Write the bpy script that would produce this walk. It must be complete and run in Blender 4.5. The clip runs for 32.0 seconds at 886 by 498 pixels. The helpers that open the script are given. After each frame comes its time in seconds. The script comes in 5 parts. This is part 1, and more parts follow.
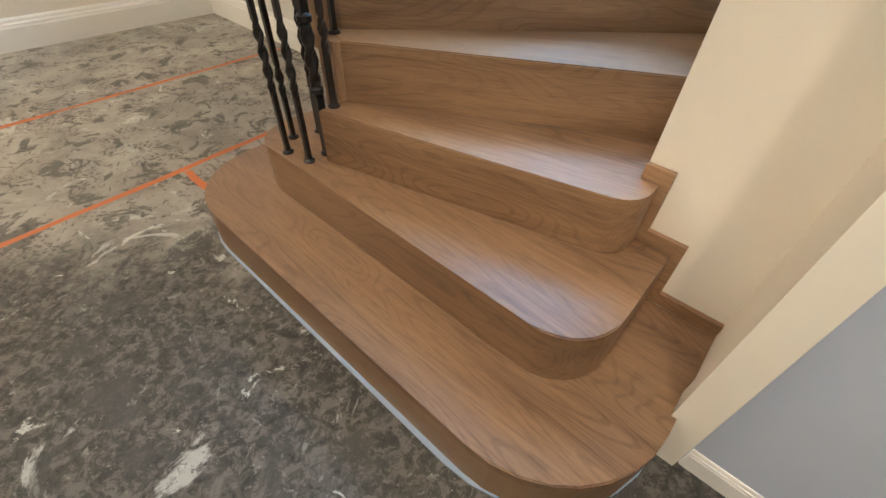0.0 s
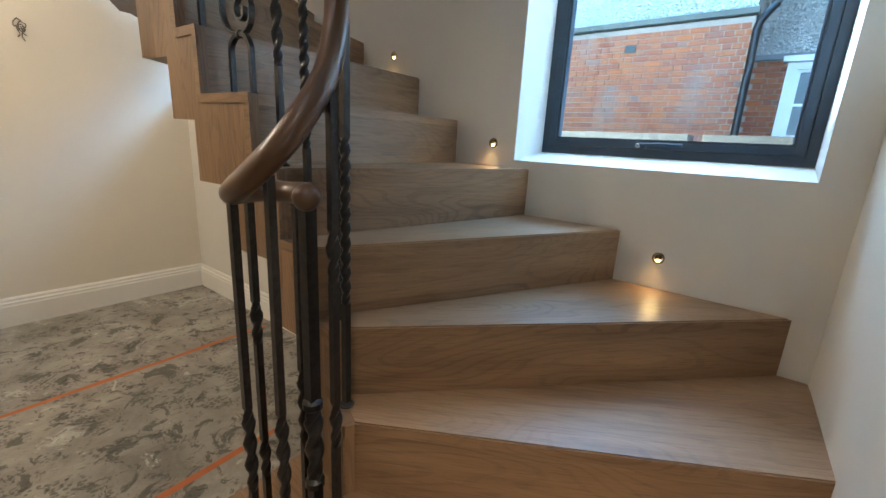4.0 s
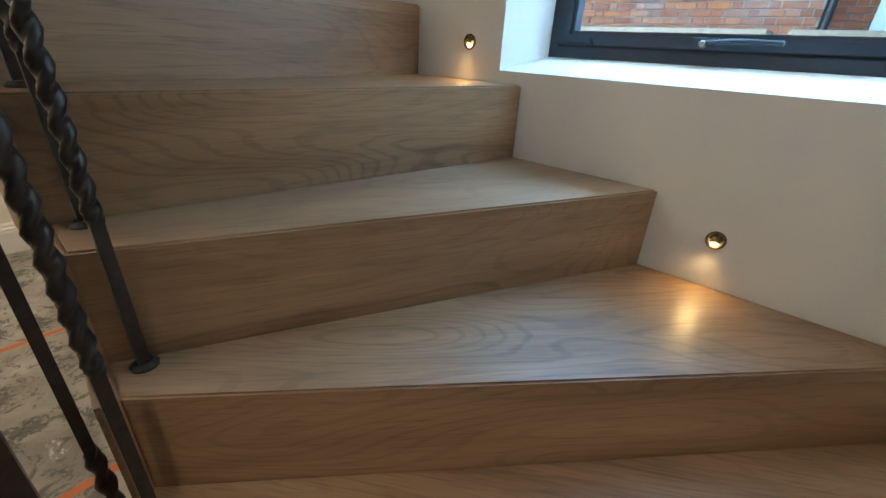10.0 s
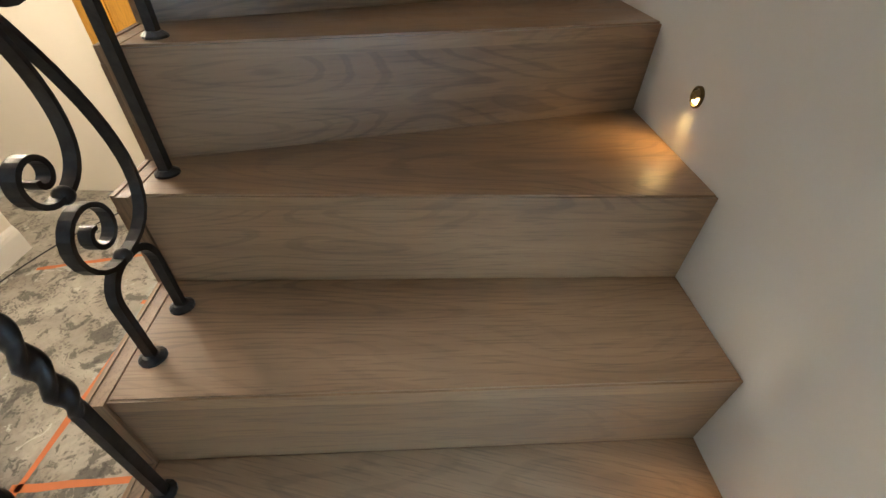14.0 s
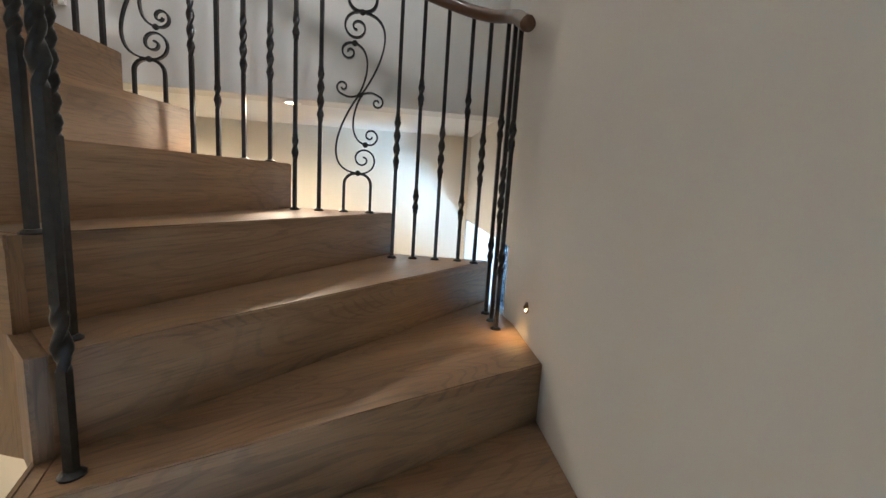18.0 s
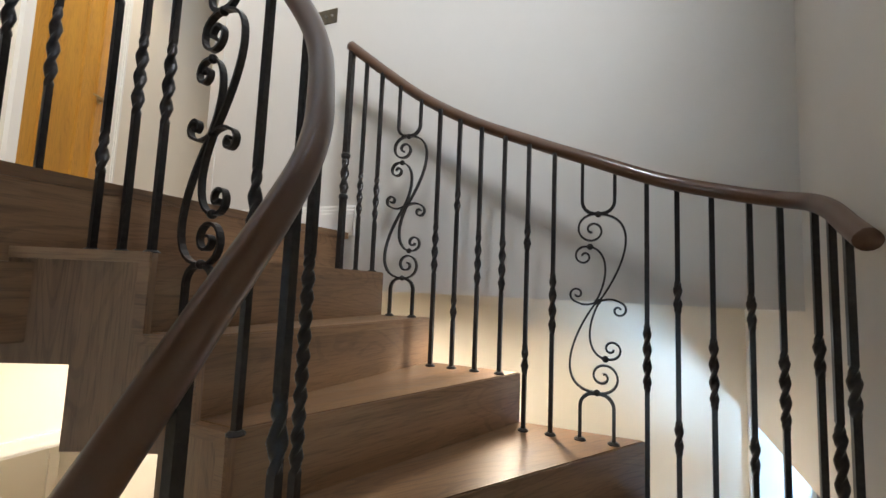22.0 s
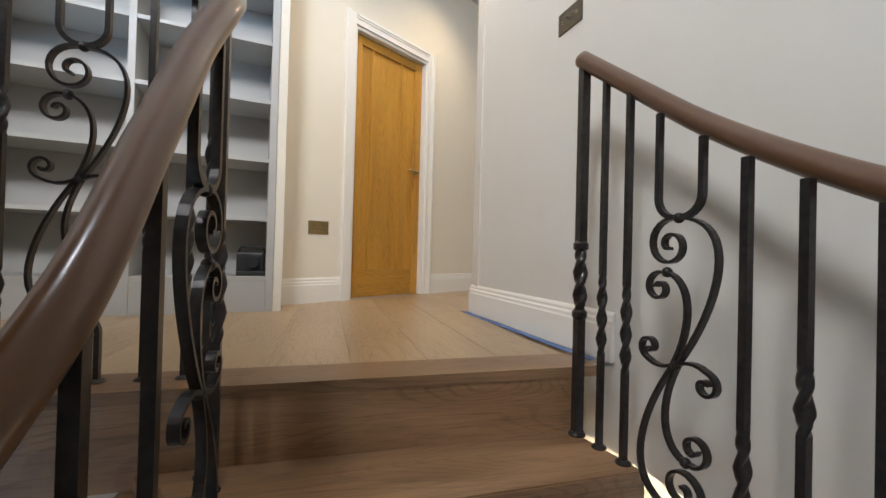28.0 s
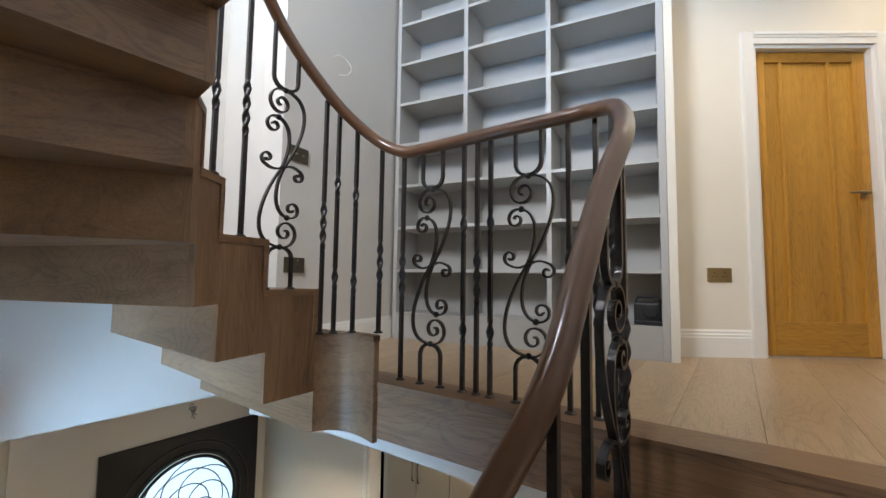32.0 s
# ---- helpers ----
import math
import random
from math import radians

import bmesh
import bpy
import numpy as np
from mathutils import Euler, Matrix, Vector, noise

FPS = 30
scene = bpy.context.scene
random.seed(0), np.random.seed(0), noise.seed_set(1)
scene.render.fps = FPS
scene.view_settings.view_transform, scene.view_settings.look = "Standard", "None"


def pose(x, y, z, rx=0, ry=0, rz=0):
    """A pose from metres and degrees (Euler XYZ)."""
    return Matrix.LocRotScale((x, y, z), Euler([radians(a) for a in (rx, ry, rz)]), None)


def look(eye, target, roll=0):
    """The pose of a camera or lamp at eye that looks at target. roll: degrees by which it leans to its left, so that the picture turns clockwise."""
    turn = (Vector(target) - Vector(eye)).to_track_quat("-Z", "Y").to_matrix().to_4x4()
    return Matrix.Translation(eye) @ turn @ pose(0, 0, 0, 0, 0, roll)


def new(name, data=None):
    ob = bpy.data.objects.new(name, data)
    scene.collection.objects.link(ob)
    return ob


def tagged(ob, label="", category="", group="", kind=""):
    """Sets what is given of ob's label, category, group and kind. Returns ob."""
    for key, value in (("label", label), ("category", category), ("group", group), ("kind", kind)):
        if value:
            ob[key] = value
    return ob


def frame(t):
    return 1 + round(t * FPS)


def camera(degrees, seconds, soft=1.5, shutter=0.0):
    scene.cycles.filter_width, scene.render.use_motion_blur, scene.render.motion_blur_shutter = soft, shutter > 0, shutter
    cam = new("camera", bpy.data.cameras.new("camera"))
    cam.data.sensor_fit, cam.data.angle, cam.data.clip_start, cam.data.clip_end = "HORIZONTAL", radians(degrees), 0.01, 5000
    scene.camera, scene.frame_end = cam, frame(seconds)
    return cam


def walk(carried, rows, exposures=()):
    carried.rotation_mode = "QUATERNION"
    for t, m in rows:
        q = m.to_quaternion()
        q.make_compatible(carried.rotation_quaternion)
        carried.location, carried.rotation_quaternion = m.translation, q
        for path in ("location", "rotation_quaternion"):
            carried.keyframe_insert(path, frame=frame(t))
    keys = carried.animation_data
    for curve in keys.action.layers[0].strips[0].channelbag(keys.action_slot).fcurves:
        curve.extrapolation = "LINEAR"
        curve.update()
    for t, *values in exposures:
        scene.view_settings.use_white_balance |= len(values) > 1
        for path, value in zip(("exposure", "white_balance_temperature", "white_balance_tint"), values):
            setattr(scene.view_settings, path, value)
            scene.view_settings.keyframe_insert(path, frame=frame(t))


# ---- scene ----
cam = camera(93.8, 32.0)
PATH = [
    (0.0, (0.383, 1.232, 1.234), (0.204, 2.745, -0.24), 2.8),
    (0.5, (0.371, 1.277, 1.273), (0.224, 2.866, -0.122), 3.1),
    (1.0, (0.315, 1.309, 1.325), (0.212, 2.998, 0.047), 2.9),
    (1.5, (0.242, 1.367, 1.363), (0.177, 3.169, 0.246), 2.7),
    (2.0, (0.201, 1.481, 1.395), (0.157, 3.375, 0.444), 2.6),
    (2.5, (0.213, 1.598, 1.409), (0.153, 3.567, 0.624), 2.6),
    (3.0, (0.207, 1.641, 1.431), (0.124, 3.652, 0.764), 2.7),
    (3.5, (0.175, 1.664, 1.458), (0.048, 3.698, 0.873), 2.7),
    (5.5, (-0.073, 1.932, 1.469), (-0.209, 4.000, 1.036), 3.88),
    (6.0, (-0.090, 2.008, 1.523), (-0.289, 4.075, 1.110), 3.77),
    (6.5, (-0.089, 2.010, 1.555), (-0.354, 4.073, 1.160), 3.76),
    (7.0, (-0.036, 2.025, 1.607), (-0.349, 4.086, 1.238), 3.96),
    (7.5, (0.023, 2.044, 1.613), (-0.314, 4.104, 1.260), 4.08),
    (8.0, (0.088, 2.066, 1.582), (-0.230, 4.123, 1.195), 4.00),
    (8.5, (0.2, 2.118, 1.566), (-0.082, 4.156, 1.056), 3.0),
    (9.0, (0.285, 2.154, 1.537), (0.07, 4.169, 0.914), 3.1),
    (9.5, (0.297, 2.207, 1.487), (0.126, 4.172, 0.709), 3.2),
    (10.0, (0.292, 2.296, 1.461), (0.08, 4.187, 0.526), 3.0),
    (10.5, (0.227, 2.422, 1.459), (-0.098, 4.248, 0.431), 3.5),
    (11.0, (0.167, 2.511, 1.507), (-0.325, 4.279, 0.444), 4.8),
    (11.5, (0.157, 2.655, 1.537), (-0.529, 4.304, 0.393), 4.7),
    (12.0, (0.144, 2.744, 1.664), (-0.719, 4.204, 0.391), 3.2),
    (12.5, (0.089, 2.842, 1.776), (-0.907, 4.147, 0.434), 2.7),
    (13.0, (0.052, 2.91, 1.89), (-1.055, 4.104, 0.532), 3.0),
    (13.5, (0.029, 3.033, 2.011), (-1.131, 4.132, 0.617), 3.6),
    (14.0, (0.034, 3.098, 2.157), (-1.264, 4.063, 0.785), 2.6),
    (14.5, (0.037, 3.14, 2.25), (-1.353, 4.013, 0.909), 2.5),
    (16.5, (0.059, 3.103, 2.455), (-1.572, 4.140, 1.597), 3.6),
    (17.0, (0.035, 3.162, 2.489), (-1.614, 4.299, 1.803), 3.87),
    (17.5, (-0.060, 3.249, 2.545), (-1.714, 4.467, 2.033), 3.45),
    (18.0, (-0.131, 3.291, 2.695), (-1.760, 4.604, 2.372), 3.68),
    (18.5, (-0.151, 3.284, 2.787), (-1.797, 4.605, 2.632), 3.34),
    (19.0, (-0.198, 3.326, 2.823), (-1.887, 4.602, 2.800), 3.31),
    (19.5, (-0.227, 3.341, 2.840), (-1.970, 4.541, 2.901), 3.20),
    (20.0, (-0.289, 3.367, 2.882), (-2.103, 4.453, 2.989), 3.04),
    (20.5, (-0.362, 3.361, 2.964), (-2.253, 4.301, 3.106), 2.95),
    (21.0, (-0.384, 3.391, 3.010), (-2.369, 4.113, 3.162), 2.95),
    (21.5, (-0.380, 3.367, 3.040), (-2.426, 3.886, 3.204), 2.58),
    (22.0, (-0.360, 3.362, 3.085), (-2.450, 3.641, 3.273), 2.33),
    (22.5, (-0.357, 3.344, 3.090), (-2.457, 3.448, 3.334), 2.25),
    (23.0, (-0.354, 3.368, 3.106), (-2.451, 3.321, 3.393), 1.87),
    (23.5, (-0.377, 3.385, 3.117), (-2.465, 3.245, 3.433), 1.59),
    (24.0, (-0.415, 3.395, 3.095), (-2.493, 3.214, 3.456), 2.15),
    (24.5, (-0.501, 3.414, 3.092), (-2.575, 3.192, 3.452), 2.02),
    (26.5, (-0.870, 3.590, 3.388), (-2.859, 2.897, 3.594), 1.39),
    (27.0, (-0.979, 3.616, 3.499), (-2.877, 2.692, 3.648), 1.95),
    (27.5, (-1.100, 3.630, 3.556), (-2.882, 2.490, 3.638), 1.62),
    (28.0, (-1.193, 3.644, 3.676), (-2.790, 2.255, 3.699), 1.51),
    (28.5, (-1.241, 3.663, 3.723), (-2.639, 2.073, 3.713), 1.45),
    (29.0, (-1.260, 3.691, 3.753), (-2.400, 1.907, 3.722), 0.50),
    (29.5, (-1.246, 3.703, 3.780), (-2.153, 1.791, 3.743), 1.06),
    (30.0, (-1.217, 3.718, 3.782), (-1.906, 1.716, 3.779), 0.89),
    (30.5, (-1.196, 3.744, 3.789), (-1.675, 1.682, 3.824), 0.88),
    (31.0, (-1.158, 3.768, 3.791), (-1.449, 1.673, 3.876), 0.91),
    (31.5, (-1.133, 3.791, 3.782), (-1.238, 1.680, 3.905), 0.84),
    (32.0, (-1.109, 3.815, 3.776), (-1.040, 1.705, 3.930), 0.79),
]
walk(cam, [(t, look(eye, target, roll)) for t, eye, target, roll in PATH], exposures=[
    (0.0, 1.85, 6400, 10), (2.0, 1.65, 6250, 10), (3.0, 1.4, 6400, 10), (6.0, 1.28, 6550, 10), (9.0, 1.25, 6700, 10), (10.0, 1.4, 6650, 10), (11.0, 1.75, 6550, 10), (12.0, 1.95, 6600, 10), (14.0, 1.85, 6700, 10),
    (17.0, 1.85, 6450, 10), (20.0, 1.95, 6500, 10), (22.0, 1.6, 6450, 10), (24.0, 1.15, 6450, 10), (27.0, 1.45, 6600, 10), (32.0, 1.4, 6350, 10)])

# ---------- world, sun, large lights ----------
world = bpy.data.worlds.new("sky")
scene.world = world
world.use_nodes = True
_n = world.node_tree.nodes
_sky = _n.new("ShaderNodeTexSky")
_sky.sky_type, _sky.sun_disc = "NISHITA", False
_sky.sun_elevation, _sky.sun_rotation = radians(38), radians(20)
world.node_tree.links.new(_sky.outputs[0], _n["Background"].inputs[0])
_n["Background"].inputs[1].default_value = 0.033
_sun = bpy.data.lights.new("sun", "SUN")
_sun.energy, _sun.angle, _sun.color = 0.5, radians(14), (1.0, 0.96, 0.9)
_sun_ob = new("sun", _sun)
_sun_ob.matrix_world = look((2, -2, 8), (0.3, 1.5, 0))


def lamp(name, kind, where, target, watts, colour, size=0.1, size_y=None, spot=None):
    data = bpy.data.lights.new(name, kind)
    data.energy, data.color = watts, colour
    if kind == "AREA":
        data.size = size
        if size_y:
            data.shape, data.size_y = "RECTANGLE", size_y
    else:
        data.shadow_soft_size = size
    if spot:
        data.spot_size, data.spot_blend = radians(spot), 0.6
    ob = new(name, data)
    ob.matrix_world = look(where, target)
    return ob


R = 0.1961          # one riser
L = 17 * R          # first floor
CEIL = 3.05         # ground-floor ceiling
UC, US = 0.8358, 0.5491


def uv(U, V, z=0.0):
    """A place in the stair's own axes: U along the outer wall, V across to it."""
    return Vector((UC * U + US * V, -US * U + UC * V, z))


AXES = Matrix(((UC, US, 0, 0), (-US, UC, 0, 0), (0, 0, 1, 0), (0, 0, 0, 1)))   # stair axes to world

WARM, SOFT = (1.0, 0.86, 0.68), (1.0, 0.86, 0.69)
# daylight from the sky and the bright yard into the stair and room windows
lamp("window_daylight", "AREA", uv(-0.8, 5.6, 5.0), uv(-1.6, 2.5, 1.3), 330, (0.21, 0.53, 1.0), 4.0, 2.4)
lamp("room_window_daylight", "AREA", uv(-3.25, 5.6, 4.8), uv(-4.5, 3.0, 1.8), 100, (0.34, 0.63, 1.0), 2.0, 1.4)
# added fill, hidden below the sill, for daylight bounced up off the yard
lamp("yard_daylight", "AREA", uv(-2.05, 4.5, 0.72), uv(-1.0, 1.6, 3.3), 500, (0.42, 0.68, 1.0), 2.0, 1.3)
# added light for an assumed, unseen window high over the stair
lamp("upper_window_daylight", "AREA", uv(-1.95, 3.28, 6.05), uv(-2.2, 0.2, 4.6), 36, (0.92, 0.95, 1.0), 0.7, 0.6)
# ceiling downlights of room below, hall and landing; all but one added unseen
for a, b, w in ((-4.1, 0.3, 32), (-4.1, 1.0, 13), (-4.1, 2.1, 10), (-3.2, 0.6, 14), (-2.4, 0.6, 4), (-3.3, -1.3, 22), (-0.3, -0.4, 6)):
    lamp("room_downlight", "SPOT", uv(a, b, CEIL - 0.03), uv(a, b, 0), w, WARM, 0.05, spot=172).data.spot_blend = 0.5
for a, b in ((-0.55, 0.80), (0.25, 0.90)):
    lamp("hall_downlight", "SPOT", uv(a, b, CEIL - 0.03), uv(a, b, 0), 36, SOFT, 0.05, spot=98)
for x, y in ((-3.75, 1.75), (-2.75, 2.05)):
    lamp("landing_downlight", "SPOT", (x, y, L + 2.72), (x, y, L), 16, (1.0, 0.82, 0.58), 0.05, spot=135).data.spot_blend = 1.0

# ---------- materials ----------


class Mat:
    """A small node builder round one Principled material."""

    def __init__(self, name):
        self.m = bpy.data.materials.new(name)
        self.m.use_nodes = True
        self.t = self.m.node_tree
        self.b = self.t.nodes["Principled BSDF"]

    def node(self, kind, **kw):
        n = self.t.nodes.new("ShaderNode" + kind)
        for k, v in kw.items():
            if k in n.inputs:
                n.inputs[k].default_value = v
        return n

    def link(self, a, b):
        self.t.links.new(a, b)

    def coords(self, scale=(1, 1, 1), world_space=False):
        c = self.node("NewGeometry").outputs["Position"] if world_space else self.node("TexCoord").outputs["Object"]
        mp = self.node("Mapping")
        mp.inputs["Scale"].default_value = scale
        self.link(c, mp.inputs["Vector"])
        return mp.outputs[0]

    def shifted(self, vec, amount):
        """vec moved by the piece's own random number, so that no two pieces show the same grain."""
        info = self.node("ObjectInfo")
        mul = self.node("VectorMath")
        mul.operation = "SCALE"
        mul.inputs[0].default_value = amount
        self.link(info.outputs["Random"], mul.inputs["Scale"])
        add = self.node("VectorMath")
        add.operation = "ADD"
        self.link(vec, add.inputs[0])
        self.link(mul.outputs[0], add.inputs[1])
        return add.outputs[0]

    def noise(self, vec, scale, detail=4.0, rough=0.55, distort=0.0):
        n = self.node("TexNoise", Scale=scale, Detail=detail, Roughness=rough, Distortion=distort)
        self.link(vec, n.inputs["Vector"])
        return n.outputs["Fac"]

    def ramp(self, fac, *stops):
        r = self.node("ValToRGB")
        el = r.color_ramp.elements
        while len(el) < len(stops):
            el.new(0.5)
        for e, (p, c) in zip(el, stops):
            e.position = p
            e.color = (*c, 1) if len(c) == 3 else c
        self.link(fac, r.inputs[0])
        return r.outputs[0]

    def mix(self, fac, a, b, blend="MIX"):
        n = self.t.nodes.new("ShaderNodeMix")
        n.data_type, n.blend_type = "RGBA", blend
        for sock, val in ((n.inputs[0], fac), (n.inputs[6], a), (n.inputs[7], b)):
            if isinstance(val, bpy.types.NodeSocket):
                self.link(val, sock)
            else:
                sock.default_value = val if isinstance(val, (int, float)) else (*val, 1)
        return n.outputs[2]

    def bump(self, height, strength, distance=0.01):
        b = self.node("Bump", Strength=strength, Distance=distance)
        self.link(height, b.inputs["Height"])
        self.link(b.outputs[0], self.b.inputs["Normal"])

    def done(self, colour, rough=0.5, metal=0.0, **kw):
        for sock, val in (("Base Color", colour), ("Roughness", rough), ("Metallic", metal)):
            if isinstance(val, bpy.types.NodeSocket):
                self.link(val, self.b.inputs[sock])
            else:
                self.b.inputs[sock].default_value = (*val, 1) if isinstance(val, tuple) else val
        for k, v in kw.items():
            self.b.inputs[k].default_value = v
        return self.m


def grey(v):
    return (v, v, v)


def make_wood(name, dark, mid, light, rough=0.42, along=2.2, coat=0.15, bump=0.06, figure=0.5, tone=0.2):
    """Stained timber with cathedral figure; the grain runs along the piece's own x."""
    a = Mat(name)
    p = a.shifted(a.coords(), (7.3, 3.1, 2.3))

    def stretch(sx, sy):
        mp = a.node("Mapping")
        mp.inputs["Scale"].default_value = (sx, sy, sy)
        a.link(p, mp.inputs["Vector"])
        return mp.outputs[0]
    streak = a.noise(stretch(along, 30), 1.0, 5, 0.6, 0.4)
    broad = a.noise(stretch(0.9, 4.5), 1.0, 2, 0.5, 0.5)
    field = a.noise(stretch(1.1, 5.2), 1.0, 1.2, 0.45, 0.35)
    turns = a.node("Math")
    turns.operation = "MULTIPLY"
    turns.inputs[1].default_value = 150.0
    a.link(field, turns.inputs[0])
    wobble = a.node("Math")
    wobble.operation = "MULTIPLY_ADD"
    wobble.inputs[1].default_value = 5.0
    a.link(streak, wobble.inputs[0]), a.link(turns.outputs[0], wobble.inputs[2])
    rings = a.node("Math")
    rings.operation = "SINE"
    a.link(wobble.outputs[0], rings.inputs[0])
    pores = a.noise(stretch(11, 260), 1.0, 2, 0.5)
    c = a.ramp(streak, (0.30, dark), (0.5, mid), (0.72, light))
    c = a.mix(0.5, c, a.ramp(broad, (0.34, dark), (0.52, mid), (0.68, light)))
    lines = a.ramp(rings.outputs[0], (0.0, grey(1.0)), (0.50, grey(1.02)), (0.90, grey(0.50)), (1.0, grey(0.58)))
    where = a.ramp(broad, (0.36, grey(figure)), (0.62, grey(figure * 0.35)))
    c = a.mix(where, c, lines, "MULTIPLY")
    c = a.mix(0.48, c, a.ramp(pores, (0.36, grey(0.56)), (0.46, grey(1.0))), "MULTIPLY")
    info = a.node("ObjectInfo")
    c = a.mix(0.8, c, a.ramp(info.outputs["Random"], (0.0, grey(1.0 - tone)), (1.0, grey(1.0 + tone * 0.4))), "MULTIPLY")
    r = a.ramp(streak, (0.3, grey(rough - 0.06)), (0.7, grey(rough + 0.10)))
    a.bump(pores, bump, 0.002)
    m = a.done(c, r)
    a.b.inputs["Coat Weight"].default_value = coat
    a.b.inputs["Coat Roughness"].default_value = 0.38
    return m


WOOD = make_wood("stained_oak", (0.168, 0.089, 0.043), (0.285, 0.163, 0.084), (0.380, 0.230, 0.124), 0.42, coat=0.22, figure=0.52)
DOOR_WOOD = make_wood("golden_oak", (0.42, 0.195, 0.022), (0.54, 0.265, 0.034), (0.62, 0.325, 0.050), 0.4, 1.6, 0.2, 0.04, 0.3)
LIGHT_WOOD = make_wood("pale_oak", (0.36, 0.245, 0.135), (0.45, 0.32, 0.19), (0.52, 0.38, 0.235), 0.34, 1.2, 0.2, 0.03, 0.32, 0.14)


def make_paint(name, colour, rough=0.75, stain=0.05, bump=0.05):
    a = Mat(name)
    p = a.coords(world_space=True)
    n1 = a.noise(p, 1.3, 4, 0.6)
    n2 = a.noise(p, 140, 3, 0.6)
    n3 = a.noise(p, 9, 4, 0.6)
    lo = tuple(v * (1 - stain) for v in colour)
    c = a.ramp(n1, (0.3, lo), (0.7, colour))
    c = a.mix(0.25, c, a.ramp(n3, (0.35, lo), (0.65, colour)))
    a.bump(n2, bump, 0.002)
    return a.done(c, rough)


def make_rail_wood():
    a = Mat("rail_timber")
    p = a.coords(world_space=True)
    n1 = a.noise(p, 5, 3, 0.5, 0.3)
    n2 = a.noise(p, 240, 3, 0.6)
    c = a.ramp(n1, (0.3, (0.098, 0.044, 0.020)), (0.7, (0.108, 0.050, 0.024)))
    c = a.mix(0.10, c, a.ramp(n2, (0.35, (0.070, 0.037, 0.021)), (0.6, (0.12, 0.068, 0.042))))
    m = a.done(c, a.ramp(n1, (0.3, grey(0.29)), (0.7, grey(0.30))))
    a.b.inputs["Coat Weight"].default_value = 0.4
    a.b.inputs["Coat Roughness"].default_value = 0.12
    return m


RAIL_WOOD = make_rail_wood()
CREAM = make_paint("cream_wall_paint", (0.80, 0.74, 0.63))
WHITE = make_paint("white_wall_paint", (0.68, 0.655, 0.61))
TRIM = make_paint("white_gloss_trim", (0.84, 0.82, 0.77), 0.35, 0.03, 0.01)
SHELF = make_paint("painted_shelving", (0.45, 0.44, 0.415), 0.45, 0.03, 0.01)
CEILING = make_paint("ceiling_paint", (0.82, 0.80, 0.76), 0.85)


def make_iron():
    a = Mat("wrought_iron")
    p = a.coords(world_space=True)
    n = a.noise(p, 60, 4, 0.6)
    c = a.ramp(n, (0.3, (0.018, 0.016, 0.016)), (0.7, (0.040, 0.036, 0.034)))
    a.bump(n, 0.25, 0.002)
    return a.done(c, 0.30, 0.45)


IRON = make_iron()
# cool daylight on the hall wall is put into this grey-blue colour
HALL_DAYLIT_PAINT = make_paint("grey_blue_daylit_wall", (0.46, 0.51, 0.61))


def make_metal(name, colour, rough=0.3):
    a = Mat(name)
    n = a.noise(a.coords(), 90, 3)
    return a.done(a.ramp(n, (0.3, tuple(v * 0.8 for v in colour)), (0.7, colour)), rough, 1.0)


BRASS = make_metal("aged_brass", (0.46, 0.36, 0.19), 0.34)
STEEL = make_metal("brushed_steel", (0.55, 0.52, 0.48), 0.35)
BLACK = make_paint("black_plastic", (0.02, 0.02, 0.022), 0.4, 0.2, 0.02)
FRAME_GREY = make_paint("dark_grey_window_frame", (0.028, 0.042, 0.056), 0.42, 0.10, 0.02)


